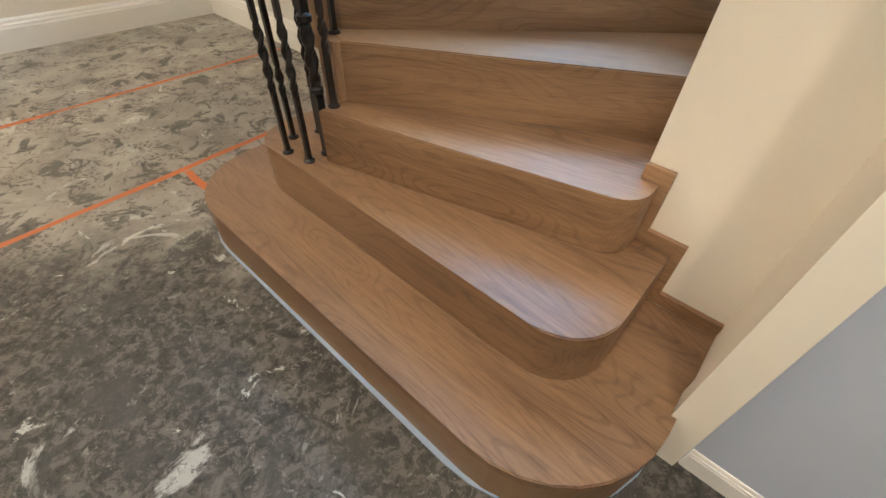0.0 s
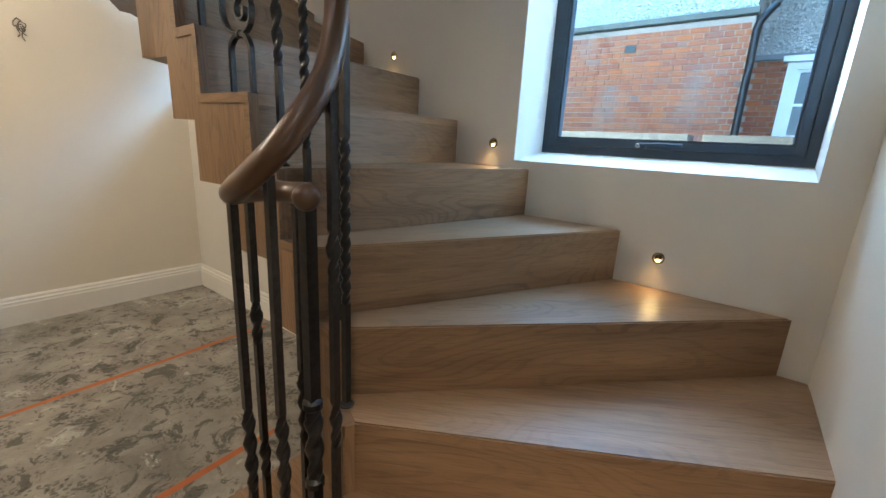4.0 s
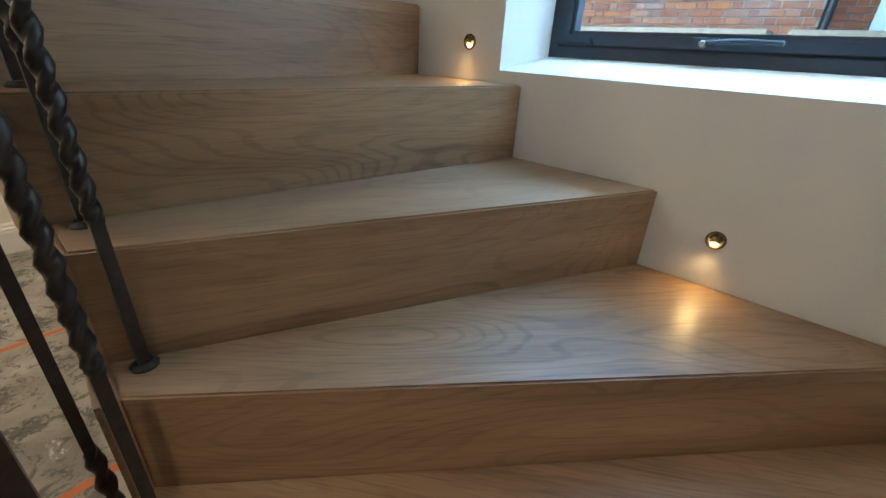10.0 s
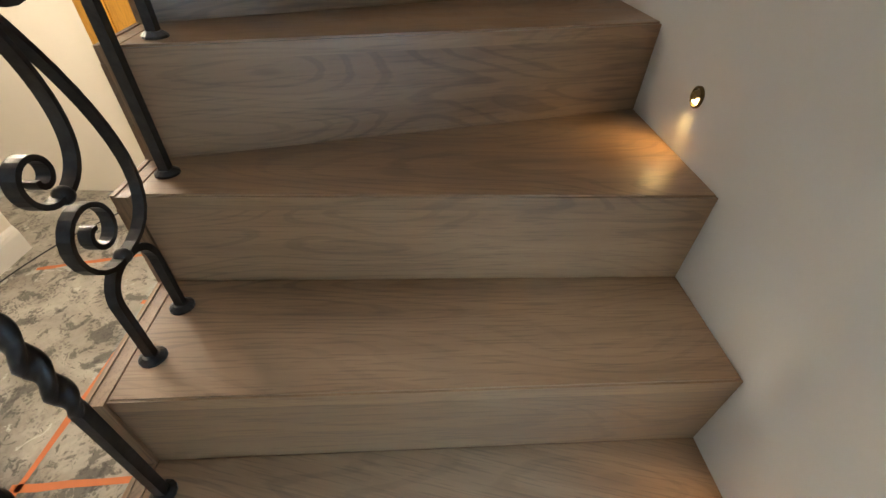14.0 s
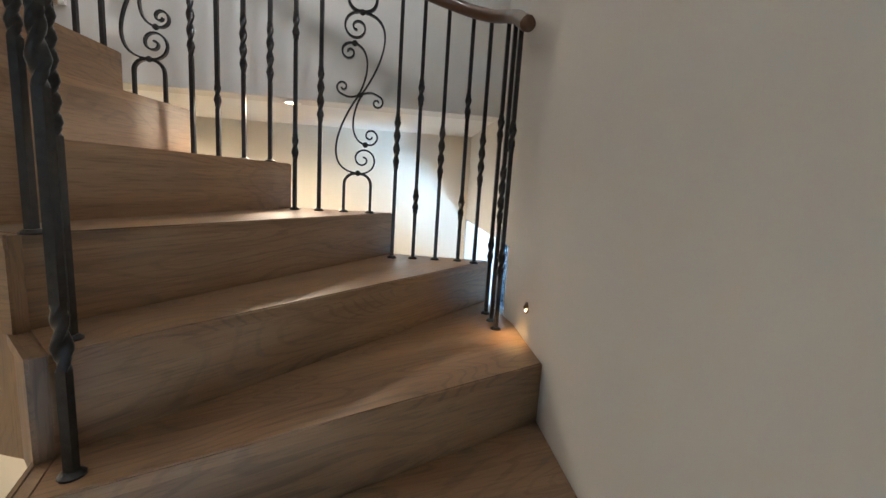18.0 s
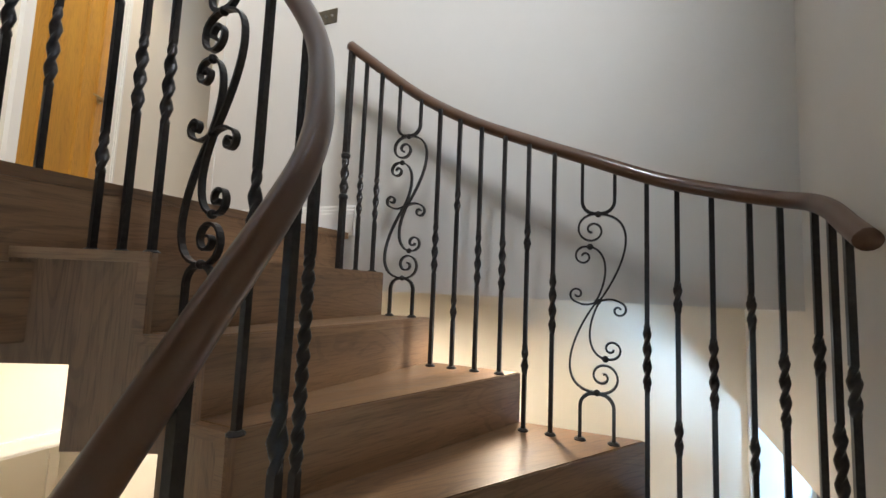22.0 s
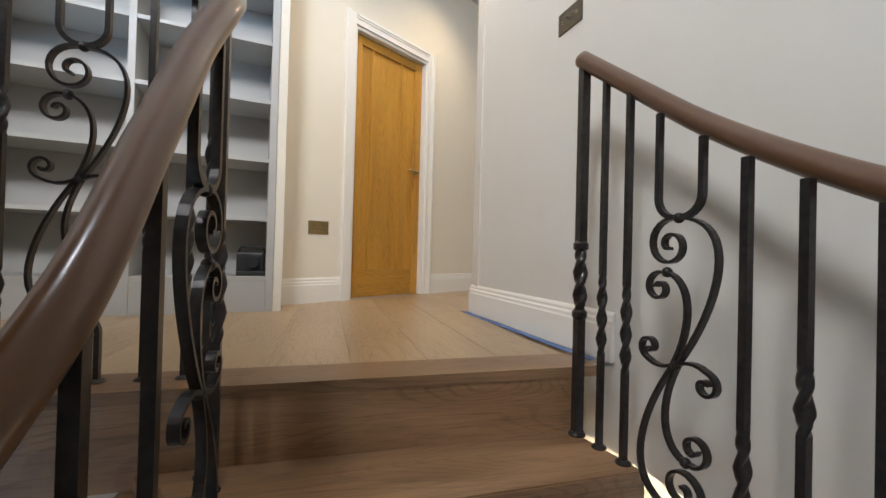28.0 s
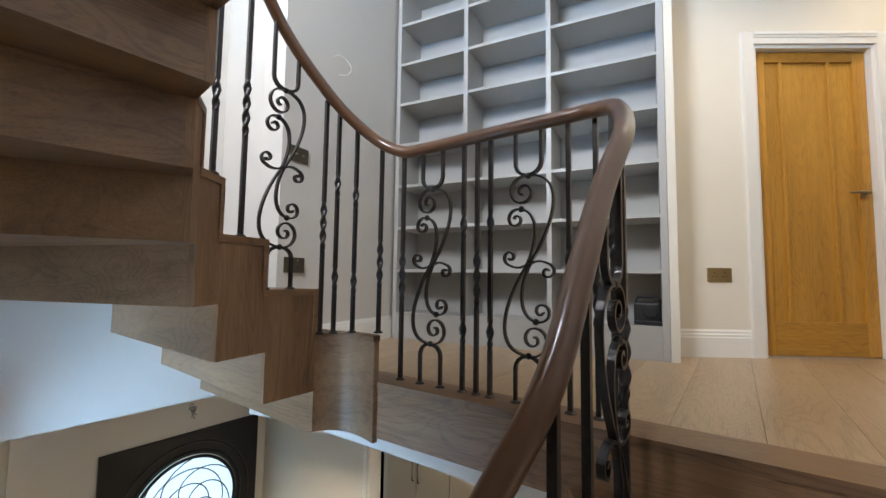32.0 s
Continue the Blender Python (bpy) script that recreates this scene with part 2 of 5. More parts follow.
def make_concrete():
    a = Mat("bare_screed")
    p = a.coords(world_space=True)
    big = a.noise(p, 0.9, 5, 0.6, 0.4)
    mid = a.noise(p, 2.9, 8, 0.70, 0.6)
    blot = a.noise(p, 2.6, 8, 0.66, 0.8)
    flake = a.noise(p, 5.5, 9, 0.70, 0.7)
    fine = a.noise(p, 85, 5, 0.7)
    warp = a.node("Mapping")
    warp.inputs["Scale"].default_value = (4.2, 6.0, 1)
    warp.inputs["Rotation"].default_value = (0, 0, 0.7)
    a.link(p, warp.inputs["Vector"])
    step_v = a.node("TexVoronoi", Scale=1.0)          # places of boot prints
    a.link(warp.outputs[0], step_v.inputs["Vector"])
    sole = a.node("TexVoronoi", Scale=52.0)            # lugs of the soles
    a.link(p, sole.inputs["Vector"])
    lean = a.node("VectorMath")                       # paler towards the far end of the room
    lean.operation = "DOT_PRODUCT"
    lean.inputs[1].default_value = (-0.394, 0.857, 0)
    a.link(p, lean.inputs[0])
    far_lean = a.node("Math")
    far_lean.operation = "MULTIPLY_ADD"
    far_lean.inputs[1].default_value, far_lean.inputs[2].default_value = 0.55, -0.55 * 2.30
    a.link(lean.outputs["Value"], far_lean.inputs[0])
    total = a.node("Math")
    total.operation = "ADD"
    a.link(far_lean.outputs[0], total.inputs[0]), a.link(big, total.inputs[1])
    pale_tone = a.ramp(mid, (0.34, (0.19, 0.172, 0.142)), (0.50, (0.30, 0.276, 0.235)), (0.64, (0.40, 0.374, 0.325)))
    dark_tone = a.ramp(mid, (0.34, (0.018, 0.016, 0.013)), (0.52, (0.044, 0.039, 0.031)), (0.68, (0.120, 0.110, 0.094)))
    speck = a.noise(p, 24, 8, 0.78, 0.5)
    dark_tone = a.mix(a.ramp(speck, (0.49, grey(0)), (0.55, grey(0.75))), dark_tone, (0.135, 0.124, 0.104))
    dark_tone = a.mix(a.ramp(speck, (0.40, grey(0.8)), (0.45, grey(0))), dark_tone, (0.010, 0.009, 0.008))
    c = a.mix(a.ramp(total.outputs[0], (0.40, grey(0)), (0.60, grey(1))), dark_tone, pale_tone)
    prints = a.mix(1.0, a.ramp(step_v.outputs["Distance"], (0.30, grey(0.6)), (0.46, grey(0))), a.ramp(sole.outputs["Distance"], (0.36, grey(1)), (0.50, grey(0.1))), "MULTIPLY")
    c = a.mix(prints, c, (0.035, 0.033, 0.030))
    c = a.mix(a.ramp(blot, (0.60, grey(0)), (0.625, grey(0.75))), c, (0.46, 0.45, 0.41))
    c = a.mix(a.ramp(flake, (0.63, grey(0)), (0.65, grey(0.75))), c, (0.55, 0.54, 0.49))
    c = a.mix(a.ramp(flake, (0.415, grey(0.72)), (0.445, grey(0))), c, (0.045, 0.042, 0.037))
    scuff = a.noise(p, 14, 8, 0.74, 0.9)
    c = a.mix(a.ramp(scuff, (0.40, grey(0.7)), (0.44, grey(0))), c, (0.040, 0.037, 0.033))
    c = a.mix(a.ramp(scuff, (0.60, grey(0)), (0.63, grey(0.45))), c, (0.30, 0.29, 0.26))
    c = a.mix(a.ramp(fine, (0.62, grey(0)), (0.74, grey(0.45))), c, (0.42, 0.40, 0.36))
    r = a.ramp(mid, (0.35, grey(0.46)), (0.65, grey(0.78)))
    a.bump(fine, 0.35, 0.006)
    return a.done(c, r)


SCREED = make_concrete()
TAPE = make_paint("orange_line", (0.62, 0.17, 0.05), 0.6, 0.35, 0.1)
BLUE_TAPE = make_paint("blue_masking_tape", (0.09, 0.17, 0.40), 0.6, 0.1, 0.05)


def make_glass(name, tint=(1, 1, 1)):
    m = bpy.data.materials.new(name)
    m.use_nodes = True
    t = m.node_tree
    t.nodes.remove(t.nodes["Principled BSDF"])
    tr, gl, mx, fr = (t.nodes.new("ShaderNode" + k) for k in ("BsdfTransparent", "BsdfGlossy", "MixShader", "Fresnel"))
    gl.inputs["Roughness"].default_value = 0.02
    tr.inputs["Color"].default_value = (*tint, 1)
    fr.inputs["IOR"].default_value = 1.45
    t.links.new(fr.outputs[0], mx.inputs[0])
    t.links.new(tr.outputs[0], mx.inputs[1])
    t.links.new(gl.outputs[0], mx.inputs[2])
    t.links.new(mx.outputs[0], t.nodes["Material Output"].inputs[0])
    return m


GLASS = make_glass("window_glass", (0.93, 0.97, 0.98))


def make_glow(name, colour, strength):
    m = bpy.data.materials.new(name)
    m.use_nodes = True
    b = m.node_tree.nodes["Principled BSDF"]
    b.inputs["Base Color"].default_value = (*colour, 1)
    b.inputs["Emission Color"].default_value = (*colour, 1)
    b.inputs["Emission Strength"].default_value = strength
    return m


GLOW = make_glow("warm_led", (1.0, 0.72, 0.30), 14)

# ---------- building helpers ----------


def thing(name, label="", category="", group="", kind="", m=None):
    ob = new(name)
    ob.empty_display_size = 0.05
    if m is not None:
        ob.matrix_world = m
    return tagged(ob, label, category, group, kind)


def mesh_of(name, bm, material, smooth=False):
    bmesh.ops.recalc_face_normals(bm, faces=bm.faces[:])
    me = bpy.data.meshes.new(name)
    bm.to_mesh(me)
    bm.free()
    me.materials.append(material)
    if smooth:
        for f in me.polygons:
            f.use_smooth = True
    return me


def part(name, bm, material, parent=None, label="", m=None, smooth=False):
    """One mesh object under a thing or a part; m: its pose in the world."""
    me = bm if isinstance(bm, bpy.types.Mesh) else mesh_of(name, bm, material, smooth)
    ob = new(name, me)
    ob.matrix_world = m if m is not None else Matrix()
    if parent is not None:
        ob.parent = parent
        up = parent
        base = Matrix()
        while up is not None:
            base = up.matrix_basis @ base if up.parent is None else up.matrix_parent_inverse @ up.matrix_basis @ base
            up = up.parent
        ob.matrix_parent_inverse = base.inverted()
    if label:
        ob["label"] = label
    return ob


def prism(poly, z0, z1, bm=None):
    """An upright solid on a plan polygon of (x, y)."""
    bm = bm or bmesh.new()
    lo = [bm.verts.new((p[0], p[1], z0)) for p in poly]
    hi = [bm.verts.new((p[0], p[1], z1)) for p in poly]
    n = len(poly)
    bm.faces.new(lo[::-1])
    bm.faces.new(hi)
    for i in range(n):
        bm.faces.new((lo[i], lo[(i + 1) % n], hi[(i + 1) % n], hi[i]))
    return bm


def box(x0, y0, z0, x1, y1, z1, bm=None, bevel=0.0):
    own = bm is None
    bm = bm or bmesh.new()
    prism(((x0, y0), (x1, y0), (x1, y1), (x0, y1)), z0, z1, bm)
    if bevel and own:
        bmesh.ops.bevel(bm, geom=bm.edges[:], offset=bevel, segments=2, affect="EDGES", profile=0.7)
    return bm


def rounded(corners, steps=8):
    """A plan polygon from corners (x, y, radius)."""
    out = []
    n = len(corners)
    for i, (x, y, r) in enumerate(corners):
        if not r:
            out.append((x, y))
            continue
        p = Vector((x, y))
        a = (Vector(corners[i - 1][:2]) - p).normalized()
        b = (Vector(corners[(i + 1) % n][:2]) - p).normalized()
        half = a.angle(b) / 2
        d = r / math.tan(half)
        c = p + (a + b).normalized() * (r / math.sin(half))
        s, e = p + a * d - c, p + b * d - c
        turn = s.angle_signed(e)
        for k in range(steps + 1):
            ang = -turn * k / steps
            out.append((c.x + s.x * math.cos(ang) - s.y * math.sin(ang), c.y + s.x * math.sin(ang) + s.y * math.cos(ang)))
    return out


def spline(points, steps=10):
    """A smooth line (Catmull-Rom) through the points."""
    p = [Vector(q) for q in points]
    p = [2 * p[0] - p[1]] + p + [2 * p[-1] - p[-2]]
    out = []
    for i in range(1, len(p) - 2):
        for k in range(steps):
            t = k / steps
            a, b, c, d = p[i - 1], p[i], p[i + 1], p[i + 2]
            out.append(0.5 * (2 * b + (c - a) * t + (2 * a - 5 * b + 4 * c - d) * t * t + (3 * b - a - 3 * c + d) * t ** 3))
    out.append(p[-2])
    return out


def sweep(points, section, bm=None, twist=None, up=Vector((0, 0, 1)), caps=True):
    """A section [(side, up)] swept along points; twist(i) turns and scales it."""
    bm = bm or bmesh.new()
    pts = [Vector(p) for p in points]
    rings = []
    n = len(section)
    prev = None
    for i, p in enumerate(pts):
        t = (pts[min(i + 1, len(pts) - 1)] - pts[max(i - 1, 0)]).normalized()
        side = t.cross(up)
        if side.length < 1e-3:
            side = prev or Vector((1, 0, 0))
        side.normalize()
        prev = side
        top = side.cross(t).normalized()
        ang, sc = twist(i) if twist else (0.0, 1.0)
        ca, sa = math.cos(ang), math.sin(ang)
        rings.append([bm.verts.new(p + side * (sc * (a * ca - b * sa)) + top * (sc * (a * sa + b * ca))) for a, b in section])
    for r0, r1 in zip(rings, rings[1:]):
        for k in range(n):
            bm.faces.new((r0[k], r0[(k + 1) % n], r1[(k + 1) % n], r1[k]))
    if caps:
        bm.faces.new(rings[0])
        bm.faces.new(rings[-1][::-1])
    return bm


def circle(r, n=12, squash=1.0):
    return [(r * math.cos(2 * math.pi * k / n), r * squash * math.sin(2 * math.pi * k / n)) for k in range(n)]


def square(h):
    return [(-h, -h), (h, -h), (h, h), (-h, h)]


def lathe(profile, n=16, bm=None):
    """A turned solid from (radius, z) rows."""
    bm = bm or bmesh.new()
    rings = [[bm.verts.new((r * math.cos(2 * math.pi * k / n), r * math.sin(2 * math.pi * k / n), z)) for k in range(n)] for r, z in profile]
    for a, b in zip(rings, rings[1:]):
        for k in range(n):
            bm.faces.new((a[k], a[(k + 1) % n], b[(k + 1) % n], b[k]))
    bm.faces.new(rings[0][::-1])
    bm.faces.new(rings[-1])
    return bm


def wall(name, a, b, z0, z1, depth, material, holes=(), label=""):
    """A wall on the plan line a-b, its body to the left of it. holes: (s0, s1, z0, z1) along the line."""
    a, b = Vector(a[:2]), Vector(b[:2])
    run = (b - a).length
    ang = math.atan2(b.y - a.y, b.x - a.x)
    bm = bmesh.new()
    s = 0.0
    for h0, h1, y0, y1 in sorted(holes):
        if h0 > s:
            box(s, 0, z0, h0, depth, z1, bm)
        if y0 > z0:
            box(h0, 0, z0, h1, depth, y0, bm)
        if y1 < z1:
            box(h0, 0, y1, h1, depth, z1, bm)
        s = h1
    if run > s:
        box(s, 0, z0, run, depth, z1, bm)
    bmesh.ops.remove_doubles(bm, verts=bm.verts[:], dist=1e-5)
    ob = part(name, bm, material, m=Matrix.Translation((a.x, a.y, 0)) @ Matrix.Rotation(ang, 4, "Z"))
    return tagged(ob, label, "wall", kind="structure")


# skirting profile: (out from the wall, height)
SKIRT = ((0, 0), (0.022, 0), (0.022, 0.15), (0.018, 0.16), (0.018, 0.175), (0.011, 0.185), (0.011, 0.20), (0.004, 0.215), (0, 0.215))


def skirting(a, b, z, material=None, scale=1.0, label="white painted moulded skirting board"):
    """A moulded skirting on the plan line a-b; it stands out to the right of it."""
    a, b = Vector(a[:2]), Vector(b[:2])
    bm = bmesh.new()
    run = (b - a).length
    rows = [[bm.verts.new((s, -p * scale, h * scale)) for p, h in SKIRT] for s in (0.0, run)]
    n = len(SKIRT)
    for k in range(n):
        bm.faces.new((rows[0][k], rows[0][(k + 1) % n], rows[1][(k + 1) % n], rows[1][k]))
    bm.faces.new(rows[0]), bm.faces.new(rows[1][::-1])
    ob = part("baseboard", bm, material or TRIM, m=Matrix.Translation((a.x, a.y, z)) @ Matrix.Rotation(math.atan2(b.y - a.y, b.x - a.x), 4, "Z"))
    return tagged(ob, label, "baseboard", kind="structure")


# ---------- large structure ----------
TOP = 7.4
floor = part("floor", prism([uv(-6.2, -2.5), uv(1.7, -2.5), uv(1.7, 3.45), uv(-6.2, 3.45)], -0.2, 0.0), SCREED)
tagged(floor, "bare grey screed floor with pale patches and boot prints", "floor", kind="structure")

OUT = 3.135   # outer wall face
# outer wall with the stair window; drawn from +U to -U so that its body lies outward
W0, W1, WZ0, WZ1 = -1.722, -0.715, 1.405, 2.270
wall("wall_outer", uv(-6.2, OUT), uv(0.9, OUT), 0, 5.3, 0.42, WHITE, label="painted plaster outer wall of the stairwell",
     holes=[(W0 + 6.2, W1 + 6.2, WZ0, WZ1), (1.25, 2.54, 1.80, 2.45)])

# its opening is assumed, cut out of view to hold the added daylight lamp
wall("wall_outer_upper", uv(-6.2, OUT), uv(0.9, OUT), 5.3, TOP, 0.42, WHITE, label="painted plaster upper stairwell wall", holes=[(3.6, 4.9, 5.3, 6.7)])
# room end wall, ground floor
wall("wall_room_end", uv(-5.0, -2.4), uv(-5.0, OUT), 0, CEIL, 0.2, CREAM, label="cream painted plaster wall of the empty room")
skirting(uv(-5.0, 1.10), uv(-5.0, OUT), 0)
skirting(uv(-4.98, OUT), uv(-3.4, OUT), 0)
# pier beside the first steps and the hall wall
N0, N1, K = uv(-0.578, 2.37), uv(-0.19, 2.37), uv(-0.61, OUT)
pier = part("wall_pier", prism([N0, N1, uv(-0.19, OUT), K], 0, CEIL), CREAM)
tagged(pier, "cream painted plaster pier beside the lowest steps", "wall", kind="structure")
hall = part("wall_hall", prism([uv(-0.188, 2.04), uv(1.42, 2.04), uv(1.42, OUT), uv(-0.188, OUT)], 0, CEIL), HALL_DAYLIT_PAINT)
tagged(hall, "pale grey-blue hall wall at the foot of the stair, cool daylight in its colour", "wall", kind="structure")
skirting(uv(-0.11, 2.04), uv(1.42, 2.04), 0, scale=0.42)
# upper wall that hangs over the room beside the top of the stair
wall("wall_upper_west", uv(-3.838, 0.05), uv(-4.04, OUT), CEIL - 0.004, TOP, 0.16, WHITE, label="white painted upper stairwell wall")
wall("wall_upper_return", uv(-5.2, 0.05), uv(-3.838, 0.05), CEIL - 0.004, TOP, 0.1, WHITE, label="white painted passage wall")


def east(V):
    """U of the upper east wall at V; it stands square to the shelving."""
    return -0.870 - 0.1497 * (V - 0.215)


wall("wall_upper_east", uv(east(1.285), 1.285), uv(east(-0.4), -0.4), CEIL - 0.004, TOP, 0.16, WHITE, label="white painted upper stairwell wall with sockets")
# beside the upper flight the wall stands further back
FAR = -0.40
east_return = part("wall_upper_return", prism([uv(east(1.27) + 0.162, 1.10), uv(FAR - 0.001, 1.10), uv(FAR - 0.001, 1.285), uv(east(1.285) + 0.162, 1.285)], L + 0.003, TOP), WHITE)
tagged(east_return, "white painted return of the stairwell wall", "wall", kind="structure")
wall("wall_upper_far", uv(FAR, OUT), uv(FAR, 1.10), CEIL - 0.004, TOP, 0.28, WHITE, label="white painted wall beside the upper flight")
skirting(uv(east(1.25), 1.25), uv(east(0.2), 0.2), L, scale=0.76)
skirting(uv(-3.838, 0.05), uv(-3.915, 1.235), L, scale=0.76)

# landing slab, its boarded floor and the dark riser along its edge
E17 = 1.255
slab = part("landing_slab", prism([uv(-6.2, -2.6), uv(1.6, -2.6), uv(1.6, 1.42), uv(-0.27, 1.42), uv(-0.27, 1.247), uv(-3.76, 1.247), uv(-3.83, 0.05), uv(-6.2, 0.05)], CEIL, L - 0.03), CEILING)
tagged(slab, "white plastered underside of the landing", "ceiling", kind="structure")
ceil_room = part("ceiling", prism([uv(-5.2, 0.05), uv(-3.85, 0.05), uv(-4.06, OUT), uv(-5.2, OUT)], CEIL, CEIL + 0.2), CEILING)
tagged(ceil_room, "white plaster ceiling of the room below", "ceiling", kind="structure")
ceil_hall = part("ceiling", prism([uv(-0.1, 1.42), uv(1.6, 1.42), uv(1.6, OUT), uv(-0.1, OUT)], CEIL, CEIL + 0.2), CEILING)
tagged(ceil_hall, "white plaster ceiling of the hall", "ceiling", kind="structure")
roof = part("ceiling", prism([uv(-6.2, -2.6), uv(0.9, -2.6), uv(0.9, 3.4), uv(-6.2, 3.4)], TOP, TOP + 0.2), CEILING)
tagged(roof, "white plaster ceiling over the tall stairwell", "ceiling", kind="structure")
pass_ceil = part("ceiling", prism([(-2.43, 1.0), (-2.43, 1.9), (-3.09, 2.14), (-5.4, 2.14), (-5.4, 1.0)], L + 2.75, L + 2.9), CEILING)
tagged(pass_ceil, "white plaster ceiling of the landing passage", "ceiling", kind="structure")
# landing: door wall and the wall behind the shelving
DY = 1.237
wall("wall_door", (-2.40, DY), (-5.4, DY), L, TOP, 0.14, CREAM, holes=[(0.558, 1.305, L, L + 1.945)], label="cream painted landing wall with a door")
wall("wall_shelves", uv(-0.62, -0.058), uv(-2.76, -0.382), L, TOP, 0.15, WHITE, label="white painted wall behind the shelving")
# far walls of the ground floor: the front hall stands a little askew to the stair
SKEW = Matrix.Translation((-3.021, 2.579, 0)) @ Matrix.Rotation(radians(-5.26), 4, "Z") @ Matrix.Translation((3.147, -2.632, 0))
HALL = AXES @ SKEW


def hall_uv(U, V, z=0.0):
    return HALL @ Vector((U, V, z))


KV = -0.42
wall("wall_front", hall_uv(1.300, 2.60), hall_uv(1.575, 0.20), 0, CEIL, 0.2, CREAM, label="cream painted hall wall with the round window")
EV, ETOP = 0.20, 2.37
wall("wall_hall_inner", hall_uv(1.575, EV), hall_uv(-1.75, EV), 0, CEIL, 0.12, CREAM, holes=[(1.826, 3.10, 0, ETOP)], label="cream painted hall wall with a wide opening")
skirting(hall_uv(1.575, EV), hall_uv(-0.17, EV), 0)
wall("wall_hall_side", uv(-1.853, 0.03), uv(-1.853, KV), 0, CEIL, 0.12, CREAM, label="cream painted wall return")
wall("wall_kitchen", uv(-1.853, KV), uv(-4.19, KV), 0, CEIL, 0.14, CREAM, holes=[(1.067, 1.867, 0, 2.1)], label="cream painted wall with a doorway")
skirting(uv(-1.853, KV), uv(-2.83, KV), 0)
skirting(uv(-3.81, KV), uv(-4.19, KV), 0)
wall("wall_back", uv(1.42, -2.25), uv(-6.2, -2.25), 0, CEIL, 0.15, CREAM, label="cream painted wall of the room beyond")
skirting(uv(1.42, -2.25), uv(-5.0, -2.25), 0)
wall("wall_west_end", (-5.4, 0.9), (-5.4, 3.5), L, TOP, 0.1, CREAM, label="cream painted end of the passage")

# ---------- staircase ----------
# inner and outer end of each nosing, in stair axes
NOSE = {
    4: ((-1.524, 2.070), (-0.558, 2.655)), 5: ((-1.645, 2.120), (-0.690, OUT)), 6: ((-1.743, 2.130), (-1.241, OUT)),
    7: ((-1.880, 2.135), (-1.647, OUT)), 8: ((-2.008, 2.135), (-2.037, OUT)), 9: ((-2.265, 2.122), (-2.285, OUT)),
    10: ((-2.391, 2.118), (-2.692, OUT)), 11: ((-2.549, 2.105), (-3.125, OUT)), 12: ((-2.670, 2.060), (-3.830, 3.085)),
    13: ((-2.785, 1.935), (-3.900, 2.622)), 14: ((-2.825, 1.785), (-3.862, 2.162)), 15: ((-2.820, 1.660), (-3.832, 1.750)),
    16: ((-2.765, 1.525), (-3.790, 1.515)), 17: ((-2.610, 1.260), (-3.745, 1.255)),
}
T1 = rounded([(-2.135, 2.30, 0), (-2.140, 1.592, 0.33), (-0.19, 1.592, 0.36), (-0.19, 2.36, 0)])
T2 = rounded([(-1.905, 2.20, 0.06), (-1.905, 1.857, 0.15), (-0.412, 1.857, 0.17), (-0.412, 2.36, 0), (-0.60, 2.40, 0)])
T3 = rounded([(-1.525, 2.12, 0), (-1.532, 1.957, 0), (-0.525, 2.225, 0.10), (-0.525, 2.368, 0), (-0.553, 2.64, 0)])

stair = thing("staircase", "dark stained oak winding staircase with stepped underside", "staircase", m=Matrix.Translation(uv(-2.0, 2.3, 0)))


def laid(poly, origin, along):
    """The pose at origin with x along a plan direction, and the polygon in it."""
    d = (Vector(along[:2]) - Vector(origin[:2])).normalized()
    m = Matrix(((d.x, -d.y, 0, origin[0]), (d.y, d.x, 0, origin[1]), (0, 0, 1, 0), (0, 0, 0, 1)))
    inv = m.inverted()
    return m, [(inv @ Vector((p[0], p[1], 0)))[:2] for p in poly]


DEEP = 1.38 * R     # thickness of the folded plate, taken upright


def lerp(a, b, t):
    return (a[0] + (b[0] - a[0]) * t, a[1] + (b[1] - a[1]) * t)


def step(flight, k, base, poly_uv, nose, low, back=None, deep=DEEP):
    """A tread board and its riser block; back: the rest of the folded plate behind the riser."""
    w = [uv(*p) for p in poly_uv]
    a, b = uv(*nose[0]), uv(*nose[1])
    m, loc = laid(w, a, b)
    z = base + k * R
    top = prism(loc, z - 0.030, z)
    edges = [e for e in top.edges if min(v.co.z for v in e.verts) > z - 0.001]
    bmesh.ops.bevel(top, geom=edges, offset=0.004, segments=2, affect="EDGES")
    part("tread", top, WOOD, flight, m=m)
    inv = m.inverted()
    if back is None:
        part("riser", prism(loc, low, z - 0.030), WOOD, flight, m=m)
        return
    h0, h1 = uv(*back[0]), uv(*back[1])
    extra = [inv @ p for p in w[2:-2]] if len(w) > 4 else []
    front = [loc[0], loc[1]] + [(inv @ h1)[:2], (inv @ h0)[:2]]
    rear = [(inv @ h0)[:2], (inv @ h1)[:2]] + [e[:2] for e in extra] + [loc[-2], loc[-1]]
    part("riser", prism(front, low, z - 0.030), WOOD, flight, m=m)
    part("soffit", prism(rear, min(z - deep, z - 0.05) if low > 0.02 else max(low, z - deep), z - 0.030), WOOD, flight, m=m)


